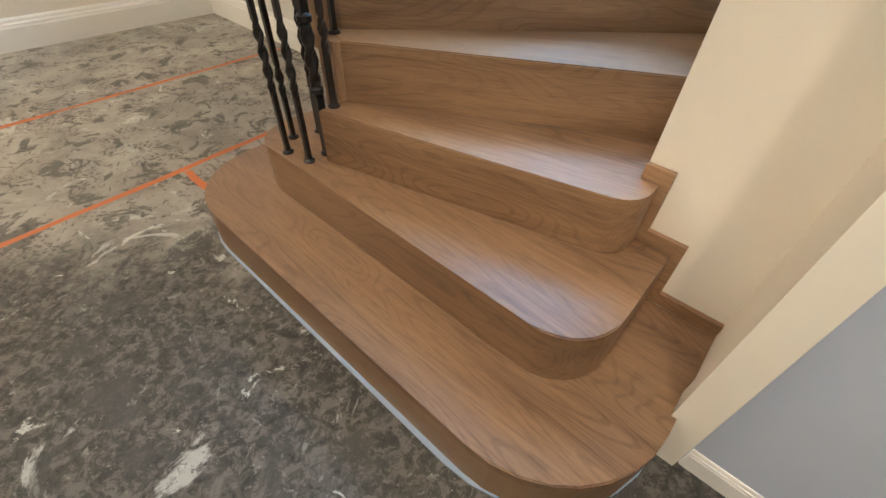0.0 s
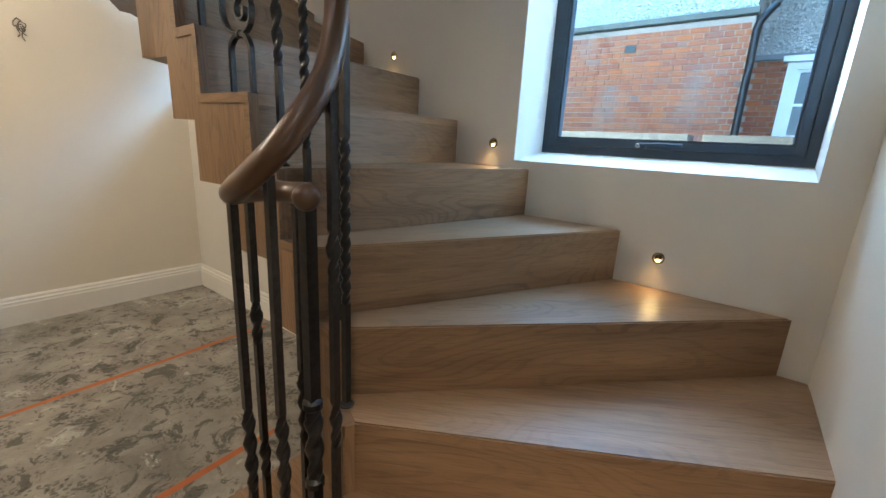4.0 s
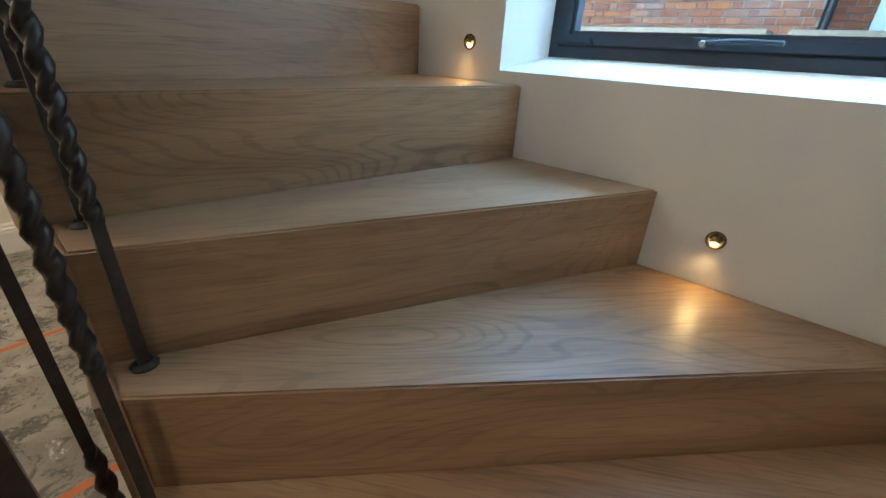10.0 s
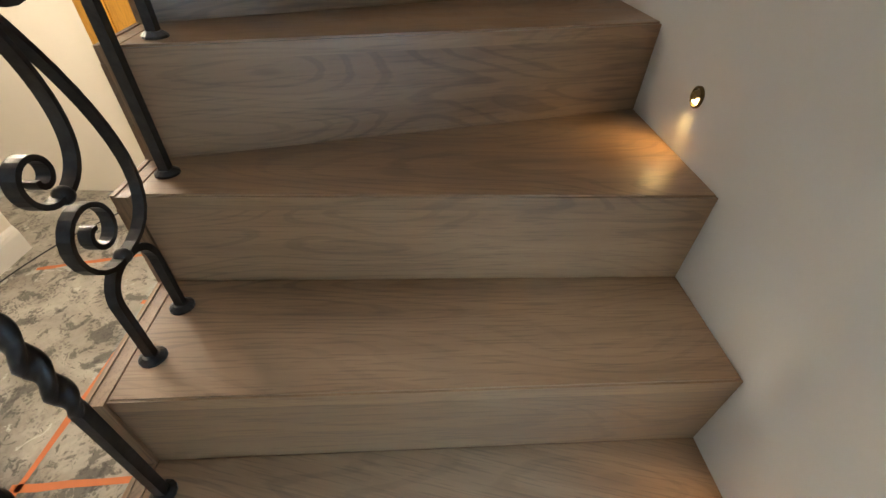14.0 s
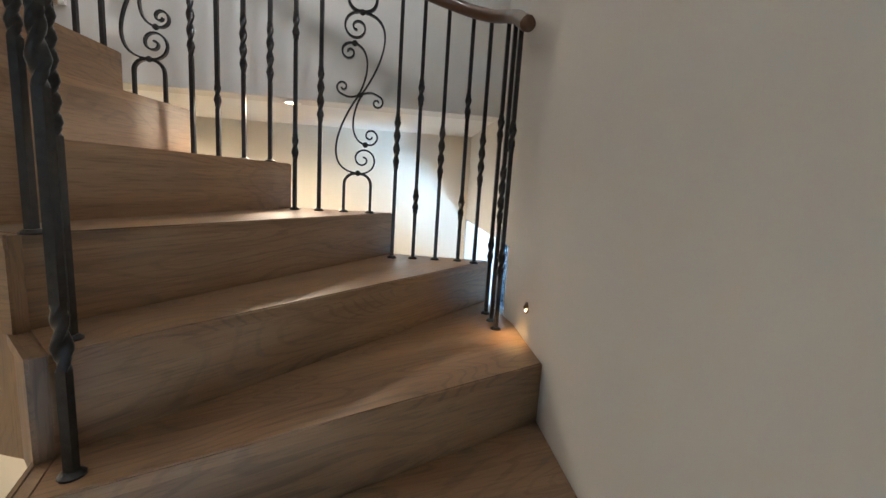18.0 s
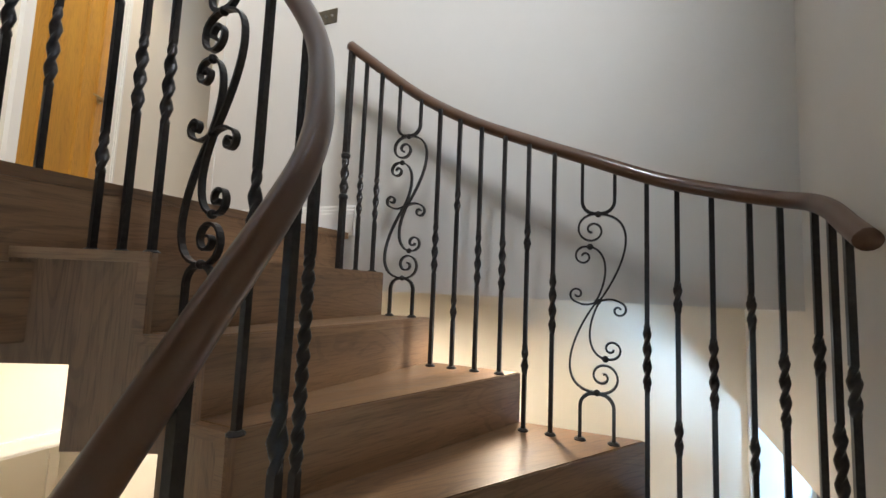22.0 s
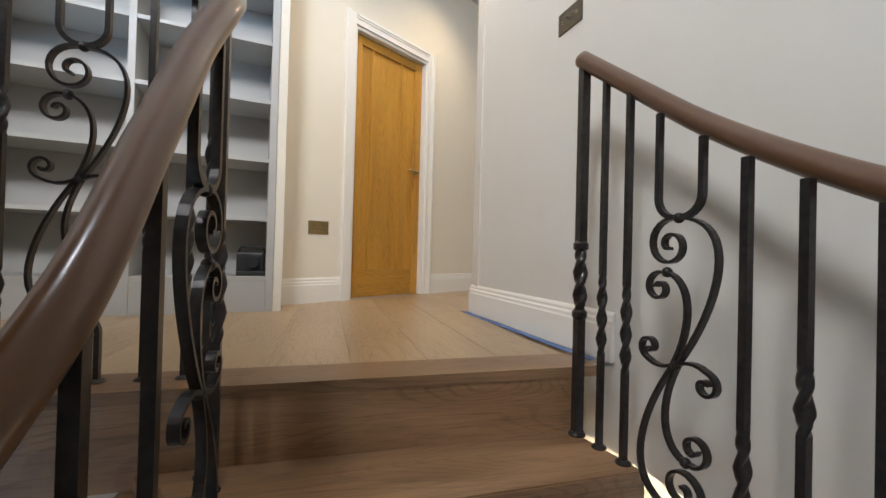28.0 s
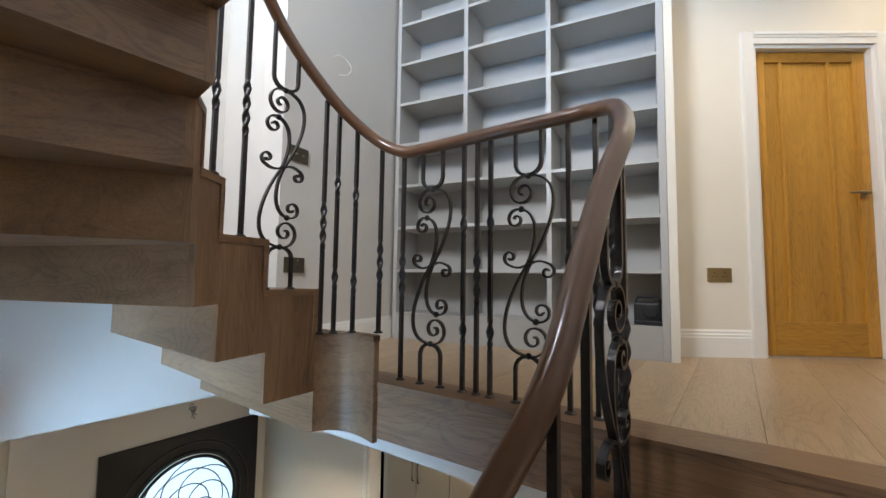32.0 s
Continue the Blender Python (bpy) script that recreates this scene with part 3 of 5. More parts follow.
def string(flight, base, table, k, low=0.0, fold=0.5, deep=DEEP):
    """The cut string beside step k: stepped above and below, with a thin capping bead."""
    a, b = uv(*table[k][0]), uv(*table[k + 1][0])
    d = (b - a).normalized()
    run = (b - a).length
    side = Vector((d.y, -d.x, 0))
    flip = side.dot(uv(-2.2, 1.72) - a) < 0
    z = base + k * R
    y0, y1 = (0.0, 0.024) if flip else (-0.024, 0.0)
    bm = bmesh.new()
    box(-0.006, y0, max(z - R - deep, low), run * fold, y1, z - 0.001, bm)
    box(run * fold, y0, max(z - deep, low), run + 0.006, y1, z - 0.001, bm)
    m, _ = laid([], a, b)
    grain = Matrix(((0, 0, 1, 0), (0, 1, 0, 0), (-1, 0, 0, 0), (0, 0, 0, 1)))
    for v in bm.verts:
        v.co = grain.inverted() @ v.co
    ob = part("string", bm, WOOD, flight, m=m @ grain)
    yo0, yo1 = (0.022, 0.030) if flip else (-0.030, -0.022)
    bead = box(-0.004, yo0, z - 0.026, run + 0.004, yo1, z + 0.001)
    box(-0.006, yo0, z - R, 0.020, yo1, z - 0.026, bead)
    part("capping", bead, WOOD, ob, m=m)


step(stair, 1, 0, T1, ((-2.1, 1.60), (-0.2, 1.60)), 0.012)
step(stair, 2, 0, T2, ((-1.9, 1.857), (-0.4, 1.857)), R + 0.001)
step(stair, 3, 0, T3, ((-1.53, 1.957), (-0.53, 2.225)), 2 * R + 0.001)


def flight_of(flight, base, table, first, last, floor_z, fold=0.5, deep=DEEP):
    for k in range(first, last):
        a, b = table[k], table[k + 1]
        poly = [a[0], a[1]]
        if base == 0 and k == 4:
            poly += [(-0.61, OUT)]
        if base == 0 and k == 11:
            poly += [(-3.50, OUT)]
        poly += [b[1], b[0]]
        back = (lerp(a[0], b[0], fold), lerp(a[1], b[1], fold))
        if base == 0 and k == 4:
            back = (back[0], lerp(a[1], (-0.61, OUT), 0.5))
        step(flight, k, base, poly, a, max(base + (k - 1) * R - deep, floor_z), back, deep)
        string(flight, base, table, k, floor_z, fold, deep)


flight_of(stair, 0, NOSE, 4, 17, 0.0)
# landing edge: riser fascia and nosing
m17, loc17 = laid([uv(-3.76, 1.248), uv(-3.76, E17 + 0.004), uv(-0.30, E17 + 0.004), uv(-0.30, 1.248)], uv(-3.76, E17), uv(-0.3, E17))
part("landing_fascia", prism(loc17, 3.102, L - 0.03), WOOD, stair, m=m17)
m17, loc17 = laid([uv(-3.83, 1.10), uv(-3.83, E17 + 0.008), uv(-0.30, E17 + 0.008), uv(-0.30, 1.10)], uv(-3.83, E17), uv(-0.3, E17))
part("landing_nosing", prism(loc17, L - 0.03, L + 0.002), WOOD, stair, m=m17)

part("soffit", box(-2.700, 1.250, 2.915, -2.548, 1.315, 3.101), WOOD, stair, m=AXES)
# upper flight, above the first
UP = {1: ((-1.76, 1.255), (east(1.255), 1.255)), 2: ((-1.495, 1.400), (FAR, 1.345)), 3: ((-1.498, 1.655), (FAR, 1.575)), 4: ((-1.545, 1.868), (FAR, 1.815)), 5: ((-1.63, 1.985), (FAR, 2.45)),
      6: ((-1.715, 2.045), (-1.15, OUT)), 7: ((-1.81, 2.085), (-1.66, OUT)), 8: ((-1.95, 2.105), (-1.93, OUT)), 9: ((-2.10, 2.11), (-2.18, OUT)), 10: ((-2.25, 2.11), (-2.47, OUT))}
upper = thing("staircase", "dark stained oak upper flight seen from below, stepped underside", "staircase", m=Matrix.Translation(uv(-1.0, 1.5, L)))
flight_of(upper, L, UP, 2, 10, CEIL + 0.002, 0.94, 1.24 * R)

# the curved first piece of the upper string, running into the landing edge
arc = []
for i in range(25):
    t = i / 24
    q = [(1 - t) ** 2 * a + 2 * t * (1 - t) * b + t * t * c for a, b, c in zip((-1.76, 1.256), (-1.520, 1.200), (-1.495, 1.400))]
    arc.append(uv(*q))
first = arc + [uv(FAR, 1.345), uv(FAR, 1.288), uv(east(1.288), 1.288), uv(east(1.256), 1.256)]
m1, loc1 = laid(first, uv(*UP[1][0]), uv(*UP[1][1]))
part("tread", prism(loc1, L + R - 0.030, L + R), WOOD, upper, m=m1)
part("riser", prism(loc1, 3.108, L + R - 0.030), WOOD, upper, m=m1)
curve_string = bmesh.new()
cols = []
for i, p in enumerate(arc):
    d = (arc[min(i + 1, 24)] - arc[max(i - 1, 0)]).normalized()
    out = Vector((-d.y, d.x, 0))
    lo = 3.085 + 0.030 * i / 24
    cols.append([curve_string.verts.new((p + out * o).to_tuple()[:2] + (z,)) for o, z in ((0.0, lo), (0.024, lo), (0.024, L + R - 0.001), (0.0, L + R - 0.001))])
for a, b in zip(cols, cols[1:]):
    for k in range(4):
        curve_string.faces.new((a[k], a[(k + 1) % 4], b[(k + 1) % 4], b[k]))
curve_string.faces.new(cols[0][::-1]), curve_string.faces.new(cols[-1])
cs = part("string", curve_string, WOOD, upper)
part("capping", sweep([p + Vector((0, 0, L + R - 0.012)) for p in arc], [(-0.030, -0.013), (0.004, -0.013), (0.004, 0.014), (-0.030, 0.014)]), WOOD, cs)
# landing boards: a sub-floor and planks on it
sub = part("landing_floor", prism([uv(-5.6, -2.6), uv(-0.27, -2.6), uv(-0.27, 1.10), uv(-3.90, 1.10), uv(-3.83, 0.05), uv(-5.6, 0.05)], L - 0.03, L - 0.012), LIGHT_WOOD)
tagged(sub, "pale oak boarded landing floor", "floor", kind="structure")
rng = random.Random(4)
PW = 0.24
col = 0
U = -5.0
while U < -0.30:
    v = 1.098 if U > -3.90 else 0.04
    first = True
    while v > -1.9:
        ln = rng.uniform(0.7, 1.9) if first else rng.uniform(1.5, 2.1)
        first = False
        v0 = max(v - ln, -1.9)
        bm = box(v0 + 0.0006, 0.0007, 0, v - 0.0006, PW - 0.0007, 0.0115 + rng.uniform(0, 0.0006))
        p = part("plank", bm, LIGHT_WOOD, sub, m=AXES @ Matrix(((0, -1, 0, U + PW), (1, 0, 0, 0), (0, 0, 1, L - 0.0118), (0, 0, 0, 1))))
        v = v0
    U += PW

# ---------- balustrades ----------
def rail_section(w, h):
    return [(w * math.cos(2 * math.pi * k / 16), h * math.sin(2 * math.pi * k / 16) + (0.003 if 3 <= k <= 5 else 0)) for k in range(16)]


def handrail(parent, pts, w, h, steps=12, knob=False):
    bm = sweep(spline(pts, steps), rail_section(w, h), caps=False)
    ends = [e for e in bm.edges if e.is_boundary]
    caps = bmesh.ops.edgeloop_fill(bm, edges=ends)
    bmesh.ops.bevel(bm, geom=[e for f in caps["faces"] for e in f.edges], offset=0.006, segments=2, affect="EDGES")
    if knob:
        bmesh.ops.create_uvsphere(bm, u_segments=20, v_segments=12, radius=w * 1.12, matrix=Matrix.Translation(pts[0]))
    return part("handrail", bm, RAIL_WOOD, parent, "polished dark timber handrail", smooth=True)


def rail_near(pts, p):
    return min(pts, key=lambda q: (q.xy - p.xy).length)


def rail_under(pts, p):
    """Height of the rail's underside over a plan point."""
    return rail_near(pts, p).z - 0.018


def under(pts, p, most=0.014):
    """The foot p drawn in until it stands below the rail."""
    q = rail_near(pts, p)
    off = Vector((p.x - q.x, p.y - q.y, 0))
    if off.length > most:
        off *= most / off.length
    return Vector((q.x + off.x, q.y + off.y, p.z))


def twisted(h, half, spans, lobe, bulge=1.25):
    """A square bar that turns into a ridged rope of half-turn lobes over each span (start, count)."""
    rows = [(0.0, 0.0, 0.0)]
    ang = 0.0
    for z0, count in spans:
        for i in range(count * 10 + 1):
            t = i / 10
            rows.append((z0 + t * lobe, ang + t * math.pi, min(1.0, t * 1.6, (count - t) * 1.6)))
        ang += count * math.pi
    rows.append((h, ang, 0.0))
    bm = bmesh.new()
    rings = []
    n = 24
    for z, turn, mix in rows:
        ring_v = []
        for k in range(n):
            th = 2 * math.pi * k / n
            c, s_ = math.cos(th), math.sin(th)
            r_sq = 1.0 / max(abs(c), abs(s_))
            r_rope = 0.98 + bulge * c * c + 0.05 * math.cos(8 * th)
            r = half * (r_sq + (r_rope - r_sq) * mix)
            ring_v.append(bm.verts.new((r * math.cos(th + turn), r * math.sin(th + turn), z)))
        rings.append(ring_v)
    for a, c in zip(rings, rings[1:]):
        for k in range(n):
            bm.faces.new((a[k], a[(k + 1) % n], c[(k + 1) % n], c[k]))
    bm.faces.new(rings[0][::-1]), bm.faces.new(rings[-1])
    me = mesh_of("baluster", bm, IRON)
    for f in me.polygons:
        if any(z0 < f.center.z < z0 + m * lobe for z0, m in spans):
            f.use_smooth = True
    return me


def bar(parent, foot, top, pattern=0, half=0.0078, plate=True):
    """A square iron bar with twisted knuckles, from its foot plate up to the rail."""
    h = top - foot.z
    lobe = 0.036 if pattern == 3 else 0.058
    groups = {0: ((0.45, 4),), 1: ((0.235, 2), (0.66, 2)), 3: ((0.52, 11),)}.get(pattern, ((0.36, 4),))
    spans = [(mid * h - count * lobe / 2, count) for mid, count in groups]
    ob = part("baluster", twisted(h, half, spans, lobe, 0.62 if pattern == 3 else 0.95), IRON, parent, m=Matrix.Translation(foot) @ Matrix.Rotation(-0.58, 4, "Z"))
    if plate:
        part("foot_plate", lathe([(0.021, 0.0), (0.021, 0.004), (0.013, 0.010)], 14), IRON, ob, m=Matrix.Translation(foot))
    return ob


def newel(parent, foot, top, half, beads):
    """A thicker twisted post with turned collars at the heights beads."""
    lo, hi = beads
    ob = part("newel_post", twisted(top - foot.z, half, [(lo, 3)], (hi - lo) / 3, 0.7), IRON, parent, m=Matrix.Translation(foot) @ Matrix.Rotation(-0.58, 4, "Z"))
    for z in beads:
        part("collar", lathe([(half * 1.1, -0.016), (half * 1.75, -0.008), (half * 1.75, 0.008), (half * 1.1, 0.016)], 14), IRON, ob, m=Matrix.Translation(foot + Vector((0, 0, z))))
    part("foot_plate", lathe([(half * 2.0, 0.0), (half * 2.0, 0.005), (half * 1.5, 0.012)], 14), IRON, ob, m=Matrix.Translation(foot))
    return ob


def spiral(cx, cz, r0, r1, a0, a1, n=34):
    out = []
    for i in range(n + 1):
        t = i / n
        r = r0 + (r1 - r0) * t ** 0.85
        a = radians(a0 + (a1 - a0) * t)
        out.append((cx + r * math.cos(a), cz + r * math.sin(a)))
    return out


def bez(p0, p1, p2, p3, n=16):
    out = []
    for i in range(n + 1):
        t = i / n
        s = 1 - t
        out.append(tuple(s ** 3 * a + 3 * s * s * t * b + 3 * s * t * t * c + t ** 3 * d for a, b, c, d in zip(p0, p1, p2, p3)))
    return out


# upper half of the scrollwork: (x, z) lines; the lower half is the same turned half round
MID = 0.50
HALF_SCROLLS = [
    spiral(-0.020, 0.768, 0.063, 0.008, 70, 70 + 560),
    spiral(-0.048, 0.668, 0.040, 0.007, 62, 62 + 470),
    bez((-0.028, 0.705), (0.040, 0.690), (0.040, 0.590), (-0.006, MID)),
    bez((0.002, 0.828), (0.150, 0.822), (0.100, 0.640), (0.004, MID)),
    bez((-0.004, MID), (-0.028, 0.486), (-0.052, 0.484), (-0.074, 0.497), 5)[:-1] + spiral(-0.072, 0.527, 0.030, 0.006, -95, -95 - 430, 24),
]
_scroll_cache = {}


def scroll_meshes():
    if not _scroll_cache:
        sec = [(-0.0036, -0.0085), (0.0036, -0.0085), (0.0036, 0.0085), (-0.0036, 0.0085)]
        lines = HALF_SCROLLS + [[(-x, 2 * MID - z) for x, z in ln] for ln in HALF_SCROLLS]
        _scroll_cache["scroll"] = [mesh_of("scroll", sweep([Vector((x, 0, z)) for x, z in ln], sec, up=Vector((0, 1, 0))), IRON) for ln in lines]
        c = bmesh.new()
        bmesh.ops.create_uvsphere(c, u_segments=10, v_segments=7, radius=0.0125)
        _scroll_cache["collar"] = mesh_of("collar", c, IRON, True)
    return _scroll_cache


def scroll_panel(parent, foot_a, foot_b, top_a, top_b, plates=True, mirror=False):
    """Scrollwork between two feet: an arch below, a loop hung from the rail above, and curling bars between."""
    mid = (foot_a + foot_b) / 2
    d = (foot_b - foot_a)
    w = d.length / 2
    d.normalize()
    if mirror:
        d = -d
        top_a, top_b = top_b, top_a
    m = Matrix(((d.x, -d.y, 0, mid.x), (d.y, d.x, 0, mid.y), (0, 0, 1, mid.z), (0, 0, 0, 1)))
    sec = [(-0.006, -0.0075), (0.006, -0.0075), (0.006, 0.0075), (-0.006, 0.0075)]
    r = 0.048
    arch = [Vector((-w, 0, 0)), Vector((-w, 0, 0.17 - r))] + [Vector((-w + r - r * math.cos(a), 0, 0.17 - r + r * math.sin(a))) for a in [math.pi / 2 * k / 8 for k in range(1, 9)]]
    arch += [Vector((-p.x, 0, p.z)) for p in arch[::-1]]
    arch_bm = sweep(arch, sec, up=Vector((0, 1, 0)))
    loop = [Vector((-w, 0, top_a - mid.z)), Vector((-w, 0, 0.83 + r))] + [Vector((-w + r - r * math.cos(a), 0, 0.83 + r - r * math.sin(a))) for a in [math.pi / 2 * k / 8 for k in range(1, 9)]]
    right = [Vector((-p.x, 0, p.z)) for p in loop[::-1]]
    right[-1].z = top_b - mid.z
    ob = part("scroll_panel", arch_bm, IRON, parent, "wrought-iron lyre of curling scrolls", m=m)
    part("hanging_loop", sweep(loop + right, sec, up=Vector((0, 1, 0))), IRON, ob, m=m)
    for me in scroll_meshes()["scroll"]:
        part("scroll", me, IRON, ob, m=m)
    for x, z in ((0, 0.172), (0, 0.828), (0, MID), (-0.028, 0.705), (0.028, 2 * MID - 0.705)):
        part("collar", scroll_meshes()["collar"], IRON, ob, m=m @ Matrix.Translation((x, 0, z)))
    if plates:
        for f in (foot_a, foot_b):
            part("foot_plate", lathe([(0.021, 0.0), (0.021, 0.004), (0.013, 0.010)], 14), IRON, ob, m=Matrix.Translation(f))
    return ob


rail_out = thing("balustrade", "black wrought-iron balustrade with timber rail on the open side", "balustrade", m=Matrix.Translation(uv(-3.77, 2.3, 2.5)))
OUT_PTS = [(-3.294, 3.037, 3.213), (-3.402, 3.045, 3.261), (-3.520, 3.053, 3.317), (-3.639, 3.046, 3.362), (-3.739, 2.992, 3.396), (-3.774, 2.883, 3.428), (-3.777, 2.681, 3.486), (-3.781, 2.450, 3.582), (-3.787, 2.195, 3.692), (-3.795, 1.931, 3.816),
           (-3.798, 1.684, 3.964), (-3.780, 1.481, 4.118), (-3.742, 1.270, 4.289)]
handrail(rail_out, [uv(*p) for p in OUT_PTS], 0.0255, 0.024)
RO = spline([uv(*p) for p in OUT_PTS], 24)
for k, U, V, pat in ((11, -3.430, 3.05, 1), (11, -3.527, 3.052, 0), (11, -3.626, 3.048, 1), (12, -3.745, 3.00, 0), (12, -3.785, 2.93, 1), (12, -3.790, 2.826, 0), (12, -3.790, 2.724, 1), (12, -3.786, 2.629, 0),
                     (13, -3.772, 2.304, 0), (13, -3.762, 2.204, 1), (14, -3.769, 2.10, 0), (14, -3.760, 1.998, 0), (14, -3.757, 1.897, 1), (14, -3.745, 1.804, 0), (16, -3.763, 1.468, 2), (16, -3.756, 1.377, 2)):
    f = uv(U, V, k * R)
    bar(rail_out, f, rail_under(RO, f), pat)
for k, a, b in ((13, (-3.792, 2.522), (-3.782, 2.408)), (15, (-3.760, 1.695), (-3.752, 1.583))):
    fa, fb = uv(*a, k * R), uv(*b, k * R)
    scroll_panel(rail_out, fb, fa, rail_under(RO, fb), rail_under(RO, fa))
nf = uv(-3.744, 1.287, 16 * R)
newel(rail_out, nf, rail_under(RO, nf), 0.013, (0.365, 0.572))

rail_in = thing("balustrade", "black wrought-iron inner balustrade with curling timber rail", "balustrade", m=Matrix.Translation(uv(-2.0, 2.1, 1.0)))
IN_PTS = [(-1.570, 1.985, 1.340), (-1.600, 2.018, 1.340), (-1.651, 2.045, 1.334), (-1.725, 2.045, 1.328), (-1.765, 2.016, 1.330), (-1.758, 1.972, 1.332), (-1.724, 1.922, 1.336), (-1.672, 1.888, 1.346), (-1.592, 1.888, 1.387), (-1.535, 1.930, 1.460), (-1.535, 2.007, 1.565),
          (-1.575, 2.068, 1.675), (-1.635, 2.118, 1.775), (-1.703, 2.161, 1.855), (-1.806, 2.172, 2.008), (-2.023, 2.167, 2.356), (-2.286, 2.147, 2.744), (-2.461, 2.143, 3.008), (-2.638, 2.122, 3.268), (-2.723, 2.066, 3.442),
          (-2.788, 1.976, 3.616), (-2.800, 1.844, 3.796), (-2.802, 1.696, 3.969), (-2.815, 1.582, 4.098), (-2.802, 1.473, 4.174), (-2.777, 1.375, 4.243),
          (-2.730, 1.269, 4.310), (-2.651, 1.194, 4.344), (-2.519, 1.181, 4.347), (-2.199, 1.178, 4.345), (-1.928, 1.176, 4.342), (-1.796, 1.184, 4.351), (-1.664, 1.238, 4.428), (-1.552, 1.386, 4.588), (-1.507, 1.635, 4.844), (-1.545, 1.828, 5.136), (-1.677, 2.033, 5.543), (-2.000, 2.079, 5.950)]
handrail(rail_in, [uv(*p) for p in IN_PTS], 0.0255, 0.0245, knob=True)
RI = spline([uv(*p) for p in IN_PTS], 24)
cut = 24 * 26
RL, RU = RI[24 * 5:cut], RI[cut:]
for k, U, V, pat in ((2, -1.685, 1.890, 2), (2, -1.766, 1.967, 1), (2, -1.580, 1.912, 2), (2, -1.735, 2.068, 2), (3, -1.520, 2.012, 1), (4, -1.590, 2.112, 3), (5, -1.695, 2.168, 3), (6, -1.838, 2.174, 3), (7, -1.953, 2.171, 0), (9, -2.336, 2.15, 0), (10, -2.449, 2.153, 0),
                     (11, -2.618, 2.127, 1), (12, -2.745, 2.045, 3), (13, -2.790, 1.955, 3), (14, -2.800, 1.817, 0), (16, -2.790, 1.462, 0), (16, -2.766, 1.370, 0), (16, -2.725, 1.302, 1)):
    f = uv(U, V, k * R)
    if k > 3:
        f = under(RL, f)
    top = 1.325 if k == 2 and V > 1.96 else rail_under(RL, f)
    bar(rail_in, f, top, pat, 0.0082)
for k, a, b in ((8, (-2.086, 2.168), (-2.196, 2.166)), (15, (-2.803, 1.695), (-2.808, 1.585))):
    fa, fb = under(RL, uv(*a, k * R)), under(RL, uv(*b, k * R))
    scroll_panel(rail_in, fa, fb, rail_under(RL, fa), rail_under(RL, fb), mirror=True)
nf = uv(-1.578, 1.992, 2 * R)
newel(rail_in, nf, 1.325, 0.0135, (0.24, 0.46))
# along the landing edge
for U, pat in ((-1.808, 0), (-2.129, 1), (-2.192, 0), (-2.252, 1), (-2.558, 0), (-2.650, 2)):
    f = uv(U, 1.170, L)
    bar(rail_in, f, rail_under(RU, f), pat)
for a, b in ((-1.917, -2.022), (-2.358, -2.459)):
    fa, fb = uv(a, 1.170, L), uv(b, 1.170, L)
    scroll_panel(rail_in, fb, fa, rail_under(RU, fb), rail_under(RU, fa), mirror=True)
# up the next flight
for k, U, V, pat in ((1, -1.690, 1.185, 2), (1, -1.572, 1.240, 1), (1, -1.518, 1.312, 1), (1, -1.512, 1.385, 0), (3, -1.53, 1.765, 0), (4, -1.60, 1.91, 1), (5, -1.70, 2.03, 0)):
    f = under(RU, uv(U, V, L + k * R), 0.02)
    bar(rail_in, f, rail_under(RU, f), pat)
fa, fb = uv(-1.507, 1.530, L + 2 * R), uv(-1.508, 1.645, L + 2 * R)
scroll_panel(rail_in, fa, fb, rail_under(RU, fa), rail_under(RU, fb), mirror=True)

# ---------- stair window ----------
win = thing("window_1", "dark grey aluminium window in a deep plastered reveal", "window", kind="structure", m=AXES @ Matrix.Translation((-1.22, 3.26, 1.42)))


def ring(x0, z0, x1, z1, w, y0, y1, bm=None):
    """A rectangular frame in the plane of the wall."""
    bm = bm or bmesh.new()
    box(x0, y0, z0, x0 + w, y1, z1, bm), box(x1 - w, y0, z0, x1, y1, z1, bm)
    box(x0 + w, y0, z0, x1 - w, y1, z0 + w, bm), box(x0 + w, y0, z1 - w, x1 - w, y1, z1, bm)
    return bm


FV = 3.405
part("window_frame", ring(W0, WZ0 + 0.038, W1, WZ1, 0.032, FV, FV + 0.075), FRAME_GREY, win, m=AXES)
part("gasket", ring(W0 + 0.0325, WZ0 + 0.0705, W1 - 0.0325, WZ1 - 0.0325, 0.005, FV + 0.006, FV + 0.05), BLACK, win, m=AXES)
part("sash", ring(W0 + 0.038, WZ0 + 0.076, W1 - 0.038, WZ1 - 0.038, 0.028, FV - 0.012, FV + 0.06), FRAME_GREY, win, "dark grey opening sash", m=AXES)
part("glazing_bead", ring(W0 + 0.0665, WZ0 + 0.1045, W1 - 0.0665, WZ1 - 0.0665, 0.009, FV - 0.002, FV + 0.019), FRAME_GREY, win, m=AXES)
pane = part("pane", box(W0 + 0.070, FV + 0.02, WZ0 + 0.106, W1 - 0.070, FV + 0.024, WZ1 - 0.070), GLASS, win, m=AXES)
pane.visible_shadow = False
hb = box(-1.315, FV - 0.026, WZ0 + 0.078, -1.255, FV - 0.0125, WZ0 + 0.103, bevel=0.003)
hd = part("handle", hb, FRAME_GREY, win, "dark grey lever handle", m=AXES)
